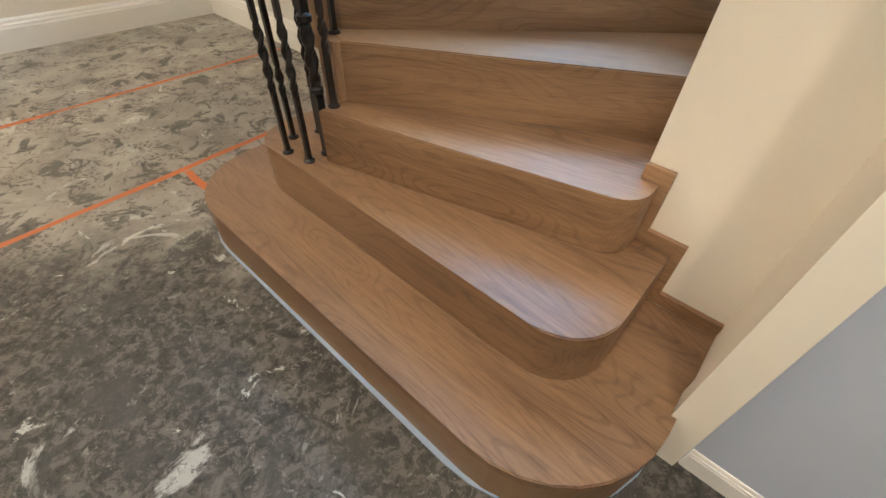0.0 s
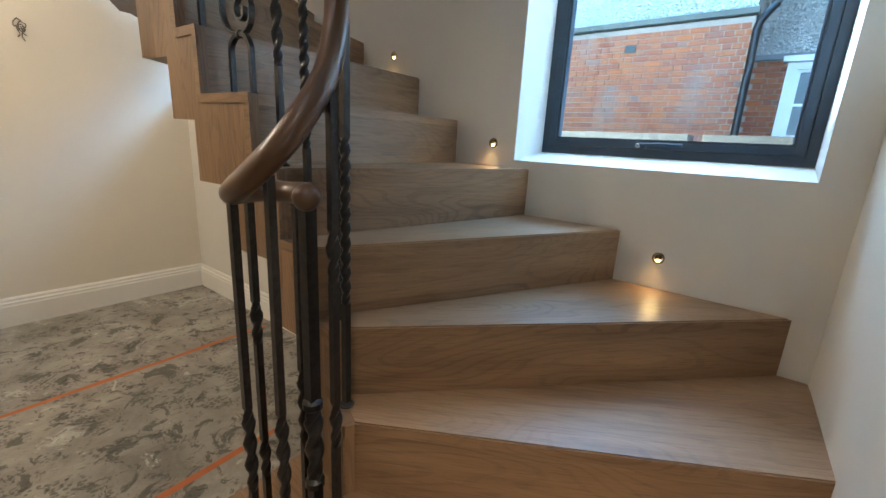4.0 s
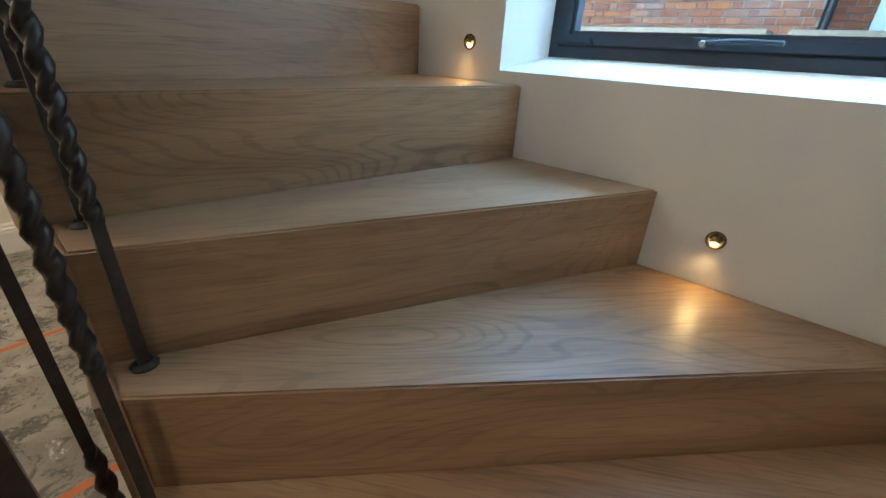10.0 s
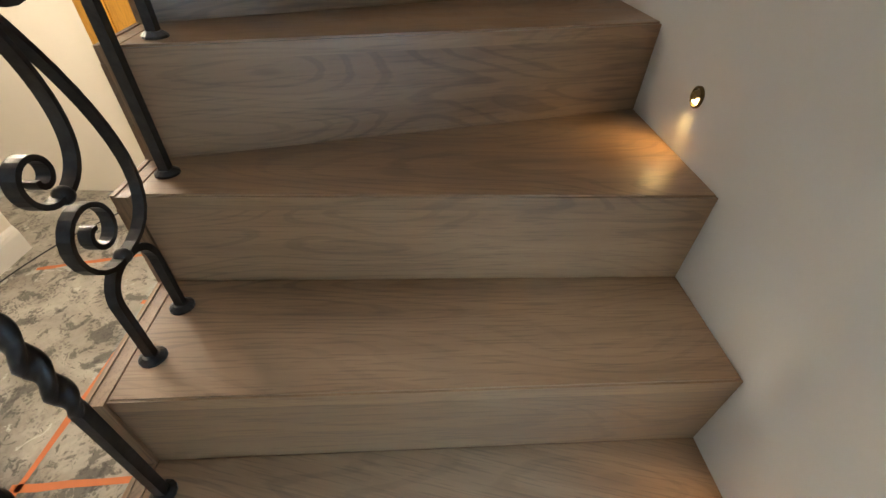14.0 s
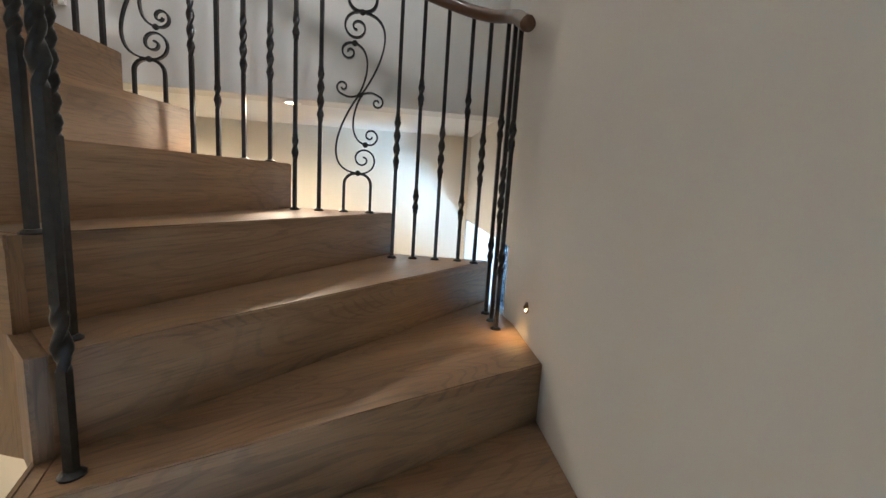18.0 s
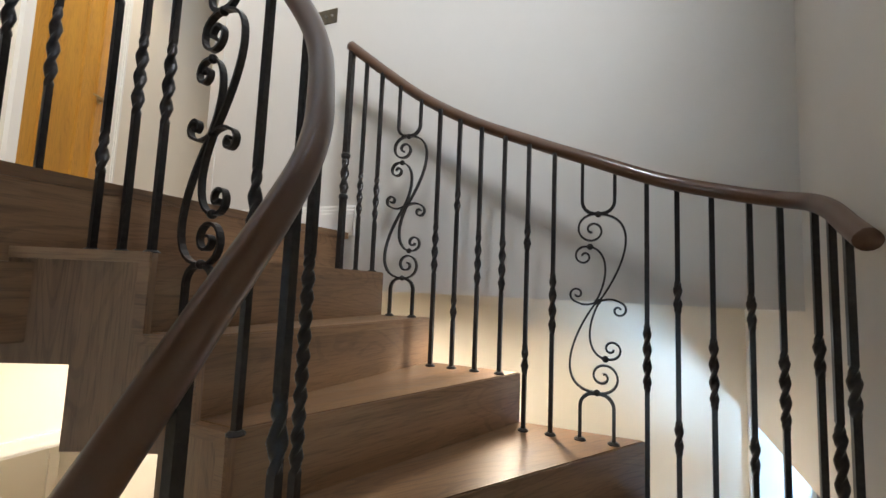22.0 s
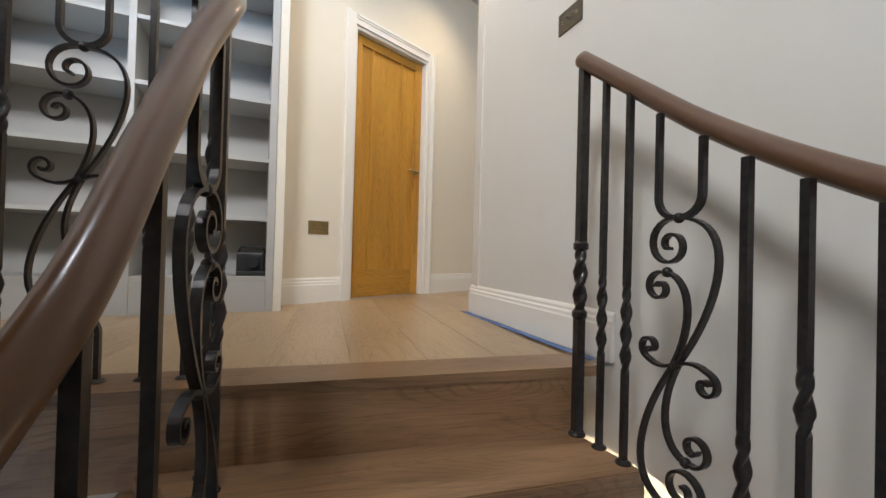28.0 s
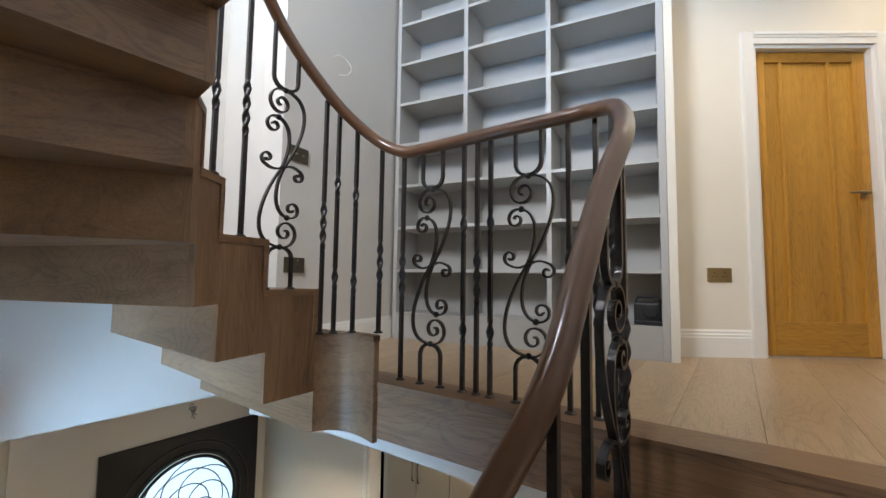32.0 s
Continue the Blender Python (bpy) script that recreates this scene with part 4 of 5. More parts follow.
part("lever", sweep(spline([Vector((-1.285, FV - 0.030, WZ0 + 0.092)), Vector((-1.255, FV - 0.046, WZ0 + 0.093)), Vector((-1.20, FV - 0.048, WZ0 + 0.096)), Vector((-1.12, FV - 0.046, WZ0 + 0.094))], 6), circle(0.0075, 10, 0.8)), FRAME_GREY, hd, m=AXES, smooth=True)
part("lock", lathe([(0.009, 0), (0.009, 0.016), (0.006, 0.020)], 12), STEEL, hd, "small bright key lock", m=AXES @ Matrix.Translation((-1.285, FV - 0.026, WZ0 + 0.088)) @ Matrix.Rotation(radians(90), 4, "X"))
st_bm = box(-1.665, FV - 0.020, WZ0 + 0.074, -1.575, FV - 0.0125, WZ0 + 0.082, bevel=0.002)
box(-1.600, FV - 0.028, WZ0 + 0.082, -1.580, FV - 0.0125, WZ0 + 0.092, st_bm)
part("stay", st_bm, FRAME_GREY, win, m=AXES)
part("stay", box(-0.86, FV - 0.020, WZ0 + 0.074, -0.77, FV - 0.0125, WZ0 + 0.082, bevel=0.002), FRAME_GREY, win, m=AXES)
sill = bmesh.new()
sv = [sill.verts.new(p) for p in ((W0, OUT + 0.002, WZ0), (W1, OUT + 0.002, WZ0), (W1, FV + 0.01, WZ0), (W0, FV + 0.01, WZ0), (W1, FV + 0.01, WZ0 + 0.040), (W0, FV + 0.01, WZ0 + 0.040))]
for f in ((0, 1, 2, 3), (0, 5, 4, 1), (3, 2, 4, 5), (0, 3, 5), (1, 4, 2)):
    sill.faces.new([sv[q] for q in f])
part("window_sill", sill, WHITE, win, "white sloping plaster sill", m=AXES)

# window of the room below, in the same outer wall
win3 = thing("window_3", "dark grey window of the room below, in a white reveal", "window", kind="structure", m=AXES @ Matrix.Translation((-4.3, 3.26, 1.80)))
part("window_frame", ring(-4.95, 1.80, -3.66, 2.45, 0.05, FV, FV + 0.075), FRAME_GREY, win3, m=AXES)
part("mullion", box(-4.33, FV, 1.85, -4.28, FV + 0.075, 2.40), FRAME_GREY, win3, m=AXES)
for x0, x1 in ((-4.90, -4.33), (-4.28, -3.71)):
    part("pane", box(x0, FV + 0.02, 1.85, x1, FV + 0.024, 2.40), GLASS, win3, m=AXES).visible_shadow = False

# ---------- stair lights ----------
DARK_BRASS = make_metal("dark_brass", (0.16, 0.115, 0.055), 0.42)
for U, z in ((-1.095, 1.095), (-1.833, 1.473), (-2.462, 1.878), (-3.334, 2.275)):
    m = AXES @ Matrix.Translation((U, OUT, z)) @ Matrix.Rotation(radians(90), 4, "X")
    lt = thing("stair_light", "small round brass stair light glowing warm in the wall", "light", "stair lights", m=AXES @ Matrix.Translation((U, OUT, z)))
    part("bezel", lathe([(0.021, -0.02), (0.021, 0.003), (0.017, 0.005), (0.016, 0.001), (0.015, -0.018)], 20), DARK_BRASS, lt, m=m)
    eye = bmesh.new()
    bmesh.ops.create_uvsphere(eye, u_segments=14, v_segments=8, radius=0.0155)
    for v in [v for v in eye.verts if v.co.y < -0.003]:
        eye.verts.remove(v)
    part("eyelid", eye, DARK_BRASS, lt, m=m @ Matrix.Translation((0, 0, -0.002)))
    part("lens", lathe([(0.0055, 0.0), (0.0055, 0.003)], 12), GLOW, lt, "glowing lamp lens", m=m @ Matrix.Translation((0, -0.009, 0.001)) @ Matrix.Rotation(radians(55), 4, "X"))
    lamp("stair_light_beam", "SPOT", uv(U, OUT - 0.014, z - 0.011), uv(U - 0.02, OUT - 0.13, z - 0.2), 0.38, (1.0, 0.66, 0.26), 0.006, spot=125).data.spot_blend = 1.0

# ---------- trim round the pier, tape and film ----------
ST = 0.045
trim = bmesh.new()
for x0, z0, x1, z1 in ((-0.385, R, -0.19, R + ST), (-0.412, R, -0.385, 2 * R + ST), (-0.50, 2 * R, -0.412, 2 * R + ST), (-0.528, 2 * R, -0.50, 3 * R + ST), (-0.580, 3 * R, -0.528, 3 * R + ST)):
    box(x0, 2.352, z0 + 0.001, x1, 2.3695, z1, trim)
tagged(part("stair_trim", trim, WOOD, m=AXES), "stepped dark oak strip where the stair meets the pier", "trim", kind="structure")
cas = bmesh.new()
for x0, y0, x1, y1 in ((-0.205, 2.02, -0.19, 2.10), (-0.205, 2.012, -0.12, 2.039), (-0.1945, 2.10, -0.1885, 2.372)):
    box(x0, y0, R + 0.002 if y0 > 2.05 else 0.0, x1, y1, CEIL, cas)
tagged(part("corner_trim", cas, CREAM, m=AXES), "painted moulding on the wall corner", "trim", kind="structure")
film = prism(rounded([(-2.15, 2.30, 0), (-2.147, 1.5875, 0.338), (-0.170, 1.574, 0.42), (-0.175, 2.03, 0)]), 0.001, 0.006)
FILM = make_paint("pale_blue_film", (0.34, 0.42, 0.54), 0.4, 0.25, 0.15)
tagged(part("protective_film", film, FILM, m=AXES), "pale blue protective film under the lowest step", "film")
for a, b, w in (((-3.63, 0.70), (-3.72, 3.05), 0.035), ((-2.47, 0.70), (-2.57, 2.48), 0.035), ((-2.50, 1.73), (-2.16, 1.73), 0.035), ((-2.44, 0.735), (-4.22, 0.80), 0.035), ((-2.42, 0.68), (-2.44, -0.30), 0.035), ((-3.95, -0.20), (-4.15, 0.62), 0.03)):
    p, q = uv(*a), uv(*b)
    m, _ = laid([], p, q)
    n = 14
    bm = bmesh.new()
    rr = random.Random(int(a[0] * 100))
    run = (q - p).length
    lo = [bm.verts.new((run * i / n, -w / 2 + rr.uniform(-0.005, 0.005), 0.0022)) for i in range(n + 1)]
    hi = [bm.verts.new((run * i / n, w / 2 + rr.uniform(-0.005, 0.005), 0.0022)) for i in range(n + 1)]
    for i in range(n):
        bm.faces.new((lo[i], lo[i + 1], hi[i + 1], hi[i]))
    tagged(part("floor_marking", bm, TAPE, m=m), "orange marking line sprayed on the bare floor", "floor marking", "floor markings")
tp = box(0, -0.032, 0, 1.15, -0.0, 0.0015)
tpm, _ = laid([], uv(-3.820, 0.04), uv(-3.895, 1.24))
tagged(part("masking_tape", tp, BLUE_TAPE, m=tpm @ Matrix.Translation((0, -0.012, L + 0.0012))), "blue masking tape along the skirting on the landing floor", "tape")

# ---------- switch plates and sockets ----------
def plate(name, m, w, h, label, kind="switch", n=2, mat=None):
    """A flat metal plate; it stands out along the local -y."""
    ob = thing(name, label, kind, m=m)
    bm = box(-w / 2, -0.006, -h / 2, w / 2, 0, h / 2, bevel=0.0015)
    part("face_plate", bm, mat or BRASS, ob, m=m)
    for i in range(n):
        x = (i - (n - 1) / 2) * w / (n + 0.4)
        if kind == "switch":
            part("toggle", lathe([(0.0075, 0), (0.0075, 0.003), (0.0035, 0.004), (0.0028, 0.016)], 12), STEEL, ob, m=m @ Matrix.Translation((x, -0.006, 0)) @ Matrix.Rotation(radians(100), 4, "X"))
        else:
            ins = bmesh.new()
            for dx, dz in ((0, 0.012), (-0.011, -0.009), (0.011, -0.009)):
                box(x + dx - (0.002 if not dx else 0.0035), -0.0072, dz - (0.0045 if not dx else 0.0022), x + dx + (0.002 if not dx else 0.0035), -0.0058, dz + (0.0045 if not dx else 0.0022), ins)
            part("pin_holes", ins, BLACK, ob, m=m)
            part("rocker", box(x - 0.013 if i else x + 0.003, -0.0085, 0.020, x - 0.003 if i else x + 0.013, -0.0058, 0.034), BRASS, ob, m=m)
    return ob


VM = AXES  # faces -V: local -y is -V
PLATE_DARK = make_metal("dark_bronze_plate", (0.20, 0.17, 0.13), 0.38)
plate("light_switch", VM @ Matrix.Translation((-0.418, 2.369, 1.234)), 0.146, 0.086, "bronze plate with three toggle switches on the pier", n=3, mat=PLATE_DARK)
facing_y = Matrix.Rotation(radians(180), 4, "Z")   # stands out along +y
plate("wall_socket", Matrix.Translation((-2.706, DY + 0.001, 3.825)) @ facing_y, 0.146, 0.086, "antique brass double socket on the landing wall", "socket", 2)
# upper stairwell wall switch
a, b = uv(-3.838, 0.05), uv(-4.04, OUT)
d = (b - a).normalized()
sw = Matrix(((d.x, -d.y, 0, 0), (d.y, d.x, 0, 0), (0, 0, 1, 0), (0, 0, 0, 1)))
pos = a + d * 0.91
plate("light_switch", Matrix.Translation((pos.x, pos.y, 4.617)) @ sw, 0.146, 0.086, "bronze toggle switch plate high on the white wall", n=3, mat=PLATE_DARK)
tilt = math.atan(0.1497)
east_face = Matrix.Rotation(radians(-90) + tilt, 4, "Z")   # stands out along -U
plate("wall_socket", AXES @ Matrix.Translation((east(1.17) - 0.001, 1.17, 3.843)) @ east_face, 0.146, 0.086, "dark bronze double socket low on the white wall", "socket", 2, PLATE_DARK)
plate("light_switch", AXES @ Matrix.Translation((east(1.165) - 0.001, 1.165, 4.470)) @ east_face, 0.135, 0.086, "dark bronze switch plate on the white wall", n=2, mat=PLATE_DARK)
plate("wall_socket", AXES @ Matrix.Translation((-4.08, OUT - 0.001, 0.54)), 0.146, 0.086, "brushed metal double socket low on the room wall", "socket", 2, STEEL)
plate("wall_socket", AXES @ Matrix.Translation((-4.999, 1.80, 1.19)) @ Matrix.Rotation(radians(90), 4, "Z"), 0.146, 0.070, "brushed metal unfinished double socket on the cream wall", "socket", 2, STEEL)


def wire_coil(where, out, label):
    """Loose cable tails left at a wall-lamp position; out: plan direction off the wall."""
    r2 = random.Random(8)
    pts = []
    side = Vector((-out.y, out.x, 0))
    for i in range(26):
        t = i / 25
        ang = t * 15
        rad = 0.010 + 0.022 * abs(math.sin(t * 5.0)) + r2.uniform(-0.004, 0.004)
        pts.append(where + out * (0.004 + 0.05 * math.sin(t * 3.14)) + side * (rad * math.cos(ang)) + Vector((0, 0, rad * math.sin(ang) + 0.03 - 0.055 * t)))
    bm = sweep(spline(pts, 4), circle(0.0035, 6))
    for dx, drop in ((-0.012, 0.075), (0.006, 0.095), (0.014, 0.060)):
        tail = [where + out * 0.030 + side * dx, where + out * 0.050 + side * (dx * 1.4) + Vector((0, 0, -drop * 0.3)), where + out * 0.045 + side * (dx * 0.5) + Vector((0, 0, -drop * 0.7)), where + out * 0.060 + side * (dx * 1.8) + Vector((0, 0, -drop))]
        sweep(spline(tail, 6), circle(0.0034, 6), bm)
    ob = part("loose_cable", bm, BLACK_WIRE, smooth=True)
    return tagged(ob, label, "cable")


BLACK_WIRE = make_paint("grey_cable", (0.16, 0.14, 0.12), 0.5, 0.2, 0.02)
OUTU = (uv(1, 0) - uv(0, 0))
wire_coil(uv(-5.0, 2.138, 2.07), OUTU, "bare cable tails hanging from the cream wall")
wire_coil(hall_uv(1.465, 1.03, 2.47), -OUTU, "bare cable tails above the round window")
loop = [uv(east(0.88) - a, v, z) for a, v, z in ((0.002, 0.92, 5.17), (0.03, 0.89, 5.19), (0.04, 0.83, 5.18), (0.05, 0.80, 5.13), (0.03, 0.82, 5.09), (0.01, 0.87, 5.075))]
tagged(part("loose_cable", sweep(spline(loop, 6), circle(0.003, 6)), TRIM, smooth=True), "thin white cable loop on the white wall", "cable")
floor_cable = [uv(-3.62, -0.36, 0.005), uv(-3.9, -0.33, 0.005), uv(-4.3, -0.20, 0.005), uv(-4.7, 0.02, 0.005), uv(-4.97, 0.10, 0.005)]
tagged(part("floor_cable", sweep(spline(floor_cable, 8), circle(0.005, 6)), BLACK, smooth=True), "thin black cable lying on the bare floor", "cable")

# ---------- doors ----------
def door(name, m, w, h, label, handle_left=False):
    """A timber door with three upright panels over a deep bottom rail; face along local -y, hinged at x = 0."""
    ob = thing(name, label, "door", kind="structure", m=m)
    t, rec = 0.040, 0.018
    top, bot, st, mid = 0.065, 0.205, 0.075, 0.05
    ups = Matrix(((0, 0, 1, 0), (0, 1, 0, 0), (-1, 0, 0, 0), (0, 0, 0, 1)))

    def board(nm, x0, z0, x1, z1, y0, upright=True, bev=0.003):
        bm = box(x0, y0, z0, x1, t, z1, bevel=bev)
        if upright:
            for v in bm.verts:
                v.co = ups.inverted() @ v.co
        part(nm, bm, DOOR_WOOD, ob, m=m @ ups if upright else m)
    board("stile", 0, 0, st, h, 0), board("stile", w - st, 0, w, h, 0)
    board("top_rail", st, h - top, w - st, h, 0.0005, False), board("bottom_rail", st, 0, w - st, bot, 0.0005, False)
    xs = [st, st + (w - 2 * st) * 0.17, st + (w - 2 * st) * 0.17 + mid * 0.35, w - st - (w - 2 * st) * 0.25 - mid * 0.35, w - st - (w - 2 * st) * 0.25, w - st]
    board("muntin", xs[1], bot, xs[2], h - top, 0.001), board("muntin", xs[3], bot, xs[4], h - top, 0.001)
    for x0, x1 in ((xs[0], xs[1]), (xs[2], xs[3]), (xs[4], xs[5])):
        board("panel", x0, bot, x1, h - top, rec, True, 0.0005)
    hx = 0.055 if handle_left else w - 0.055
    sgn = 1 if handle_left else -1
    hz = 1.00
    hb = part("handle", lathe([(0.024, 0), (0.024, 0.006), (0.010, 0.009), (0.010, 0.045)], 16), BRASS, ob, m=m @ Matrix.Translation((hx, 0, hz)) @ Matrix.Rotation(radians(90), 4, "X"))
    part("lever", sweep([Vector((hx, -0.042, hz)), Vector((hx + sgn * 0.05, -0.046, hz + 0.003)), Vector((hx + sgn * 0.115, -0.044, hz))], circle(0.008, 10)), BRASS, hb, m=m, smooth=True)
    return ob


def casing(m, w, h, width=0.075, label="white painted moulded door casing"):
    """A moulded architrave round an opening, standing out along local -y."""
    ob = thing("door_casing", label, "trim", kind="structure", m=m)
    for x0, x1, z0, z1 in ((-width, 0, 0, h + width), (w, w + width, 0, h + width), (0, w, h, h + width)):
        vert = z0 == 0
        bm = box(x0, -0.016, z0, x1, 0, z1)
        if vert:
            o0, o1 = (x0, x0 + 0.02) if x0 < 0 else (x1 - 0.02, x1)
            box(o0, -0.026, z0, o1, -0.016, z1, bm)
            i0, i1 = (x0 + 0.02, x0 + 0.035) if x0 < 0 else (x1 - 0.035, x1 - 0.02)
            box(i0, -0.021, z0, i1, -0.016, z1 - 0.02, bm)
        else:
            box(x0, -0.026, z1 - 0.02, x1, -0.016, z1, bm)
            box(x0, -0.021, z1 - 0.035, x1, -0.016, z1 - 0.02, bm)
        part("architrave", bm, TRIM, ob, m=m)
    return ob


def lining(m, w, h, depth, mat=None):
    bm = bmesh.new()
    box(-0.001, 0, 0, 0.022, depth, h, bm), box(w - 0.022, 0, 0, w + 0.001, depth, h, bm), box(0.022, 0, h - 0.022, w - 0.022, depth, h, bm)
    return tagged(part("door_lining", bm, mat or TRIM, m=m), "white painted door lining", "trim", kind="structure")


# landing door; local x runs to -x world
dm = Matrix.Translation((-2.958, DY, L)) @ facing_y
casing(dm @ Matrix.Translation((0, -0.0005, 0)), 0.747, 1.945)
lining(dm, 0.747, 1.945, 0.14)
door("door_1", dm @ Matrix.Translation((0.025, 0.040, 0.006)), 0.697, 1.912, "golden oak panelled door, closed, brass lever handle")
skirting((-2.40, DY), (-2.883, DY), L, scale=0.76)
skirting((-3.780, DY), (-5.4, DY), L, scale=0.76)
# room door at the end of the ground floor
rm = AXES @ Matrix.Translation((-4.955, 0.52, 0.004)) @ Matrix.Rotation(radians(-90), 4, "Z")
door("door_2", AXES @ Matrix.Translation((-4.955, 0.22, 0.004)) @ Matrix.Rotation(radians(90), 4, "Z"), 0.80, 1.985, "golden oak panelled door in the room below, closed")
# doorways under the landing
for base, u0, w, vv, hh in ((HALL, -0.251, 1.274, EV, ETOP), (AXES, -2.92, 0.80, KV, 2.1)):
    mm = base @ Matrix.Translation((u0, vv, 0)) @ facing_y
    casing(mm @ Matrix.Translation((0, -0.0005, 0)), w, hh, 0.07 if hh < 2.2 else 0.03)
    lining(mm, w, hh, 0.13)

# ---------- shelving ----------
# local x runs along the front from the passage end to the east wall, y out of the front
SH = AXES @ Matrix.Translation((-2.72, -0.058, 0)) @ Matrix.Rotation(math.atan(0.1513), 4, "Z")
tagged(part("wall_alcove", box(-0.045, -0.33, L, 0.000, -0.004, TOP), CREAM, m=SH), "cream painted end of the shelving alcove", "wall", kind="structure")
case = thing("bookcase", "tall built-in painted bookcase with empty shelves", "bookcase", m=SH @ Matrix.Translation((0.98, -0.15, L)))
zs = [3.525, 3.847, 4.169, 4.490, 4.812, 5.134, 5.456, 5.778, 6.100, 6.422, 6.744]
posts = [0.024, 0.668, 1.258, 1.826]
for i, x in enumerate(posts):
    part("upright", box(x - (0.022 if i == 0 else 0.016), -0.30, L, x + 0.016, 0.004, 7.0, bevel=0.002), SHELF, case, m=SH)
part("plinth", box(0.04, -0.29, L, 1.81, -0.004, 3.503), SHELF, case, m=SH)
part("back_panel", box(0.0, -0.315, L, 1.842, -0.302, 7.0), SHELF, case, m=SH)
for a, c in zip(posts, posts[1:]):
    for z in zs:
        part("shelf", box(a + 0.016, -0.30, z - 0.022, c - 0.016, 0.0, z, bevel=0.0015), SHELF, case, m=SH)
GEAR = AXES @ Matrix.Translation((-0.145, -0.037, 0))
gear = thing("radio", "small black site radio standing on the lowest shelf", "radio", m=GEAR @ Matrix.Translation((-2.45, -0.15, 3.525)))
part("body", box(-2.51, -0.24, 3.525, -2.37, -0.10, 3.655, bevel=0.012), BLACK, gear, m=GEAR)
part("lens", lathe([(0.035, 0), (0.035, 0.02), (0.028, 0.024)], 16), BLACK, gear, m=GEAR @ Matrix.Translation((-2.46, -0.10, 3.60)) @ Matrix.Rotation(radians(-90), 4, "X"))
part("base", box(-2.53, -0.22, 3.525, -2.38, -0.05, 3.548, bevel=0.004), BLACK, gear, m=GEAR)
part("carry_handle", sweep([Vector((-2.51, -0.17, 3.65)), Vector((-2.50, -0.17, 3.685)), Vector((-2.38, -0.17, 3.685)), Vector((-2.37, -0.17, 3.65))], circle(0.007, 8)), BLACK, gear, m=GEAR, smooth=True)

# ---------- round leaded window in the hall ----------
rw = thing("window_2", "round leaded glass window in a square black surround", "window", kind="structure", m=HALL @ Matrix.Translation((1.41, 1.05, 1.7)))
RX = HALL @ Matrix.Translation((1.481, 1.03, 0)) @ Matrix.Rotation(math.atan2(0.21, 1.84), 4, "Z") @ Matrix(((0, 0, -1, 0), (1, 0, 0, 0), (0, 1, 0, 1.515), (0, 0, 0, 1)))   # local x along V, y up, z towards the hall
BLACKWOOD = make_paint("black_stained_timber", (0.012, 0.010, 0.010), 0.35, 0.3, 0.05)
SEAL = make_paint("grey_sealant", (0.35, 0.36, 0.40), 0.6, 0.3, 0.2)
n = 48
bm = bmesh.new()
S, RR = 0.72, 0.50
outer, inner, o2, i2 = [], [], [], []
for k in range(n):
    a = 2 * math.pi * k / n
    c, s_ = math.cos(a), math.sin(a)
    f = S / max(abs(c), abs(s_))
    outer.append(bm.verts.new((f * c, f * s_, 0.03))), inner.append(bm.verts.new((RR * c, RR * s_, 0.03)))
    o2.append(bm.verts.new((f * c, f * s_, 0.0))), i2.append(bm.verts.new((RR * c, RR * s_, 0.0)))
for k in range(n):
    j = (k + 1) % n
    bm.faces.new((outer[k], outer[j], inner[j], inner[k])), bm.faces.new((inner[k], inner[j], i2[j], i2[k])), bm.faces.new((outer[j], outer[k], o2[k], o2[j])), bm.faces.new((o2[k], i2[k], i2[j], o2[j]))
part("surround", bm, BLACKWOOD, rw, m=RX)
for r, t in ((0.62, 0.012), (0.53, 0.018), (0.475, 0.016)):
    ring_pts = [Vector((r * math.cos(2 * math.pi * k / 48), r * math.sin(2 * math.pi * k / 48), 0.03)) for k in range(49)]
    part("moulding", sweep(ring_pts, circle(t, 8), up=Vector((0, 0, 1)), caps=False), BLACKWOOD, rw, m=RX, smooth=True)
# the pane emits its own glow instead of daylight from behind
LEAD_GLASS = make_glow("self_lit_leaded_glass", (0.50, 0.72, 0.88), 0.55)
disc = lathe([(0.48, 0.004), (0.48, 0.010)], 40)
part("pane", disc, LEAD_GLASS, rw, "obscured glass glowing in place of daylight", m=RX)
for k in range(7):
    a0 = k * 2 * math.pi / 7
    pts = [Vector((r * math.cos(a0 + 1.8 * (r / 0.48) ** 2), r * math.sin(a0 + 1.8 * (r / 0.48) ** 2), 0.014)) for r in [0.07 + 0.4 * i / 12 for i in range(13)]]
    part("lead_came", sweep(pts, circle(0.006, 6)), BLACKWOOD, rw, m=RX)
for r in (0.07, 0.22, 0.36):
    part("lead_came", sweep([Vector((r * math.cos(2 * math.pi * k / 32), r * math.sin(2 * math.pi * k / 32), 0.014)) for k in range(33)], circle(0.006, 6), caps=False), BLACKWOOD, rw, m=RX)
part("centre_boss", lathe([(0.05, 0.01), (0.04, 0.02)], 16), BLACKWOOD, rw, m=RX)
part("sealant", ring(-S - 0.012, -S - 0.012, S + 0.012, S + 0.012, 0.014, -0.02, 0.0), SEAL, rw, m=RX @ Matrix.Rotation(radians(90), 4, "X"))

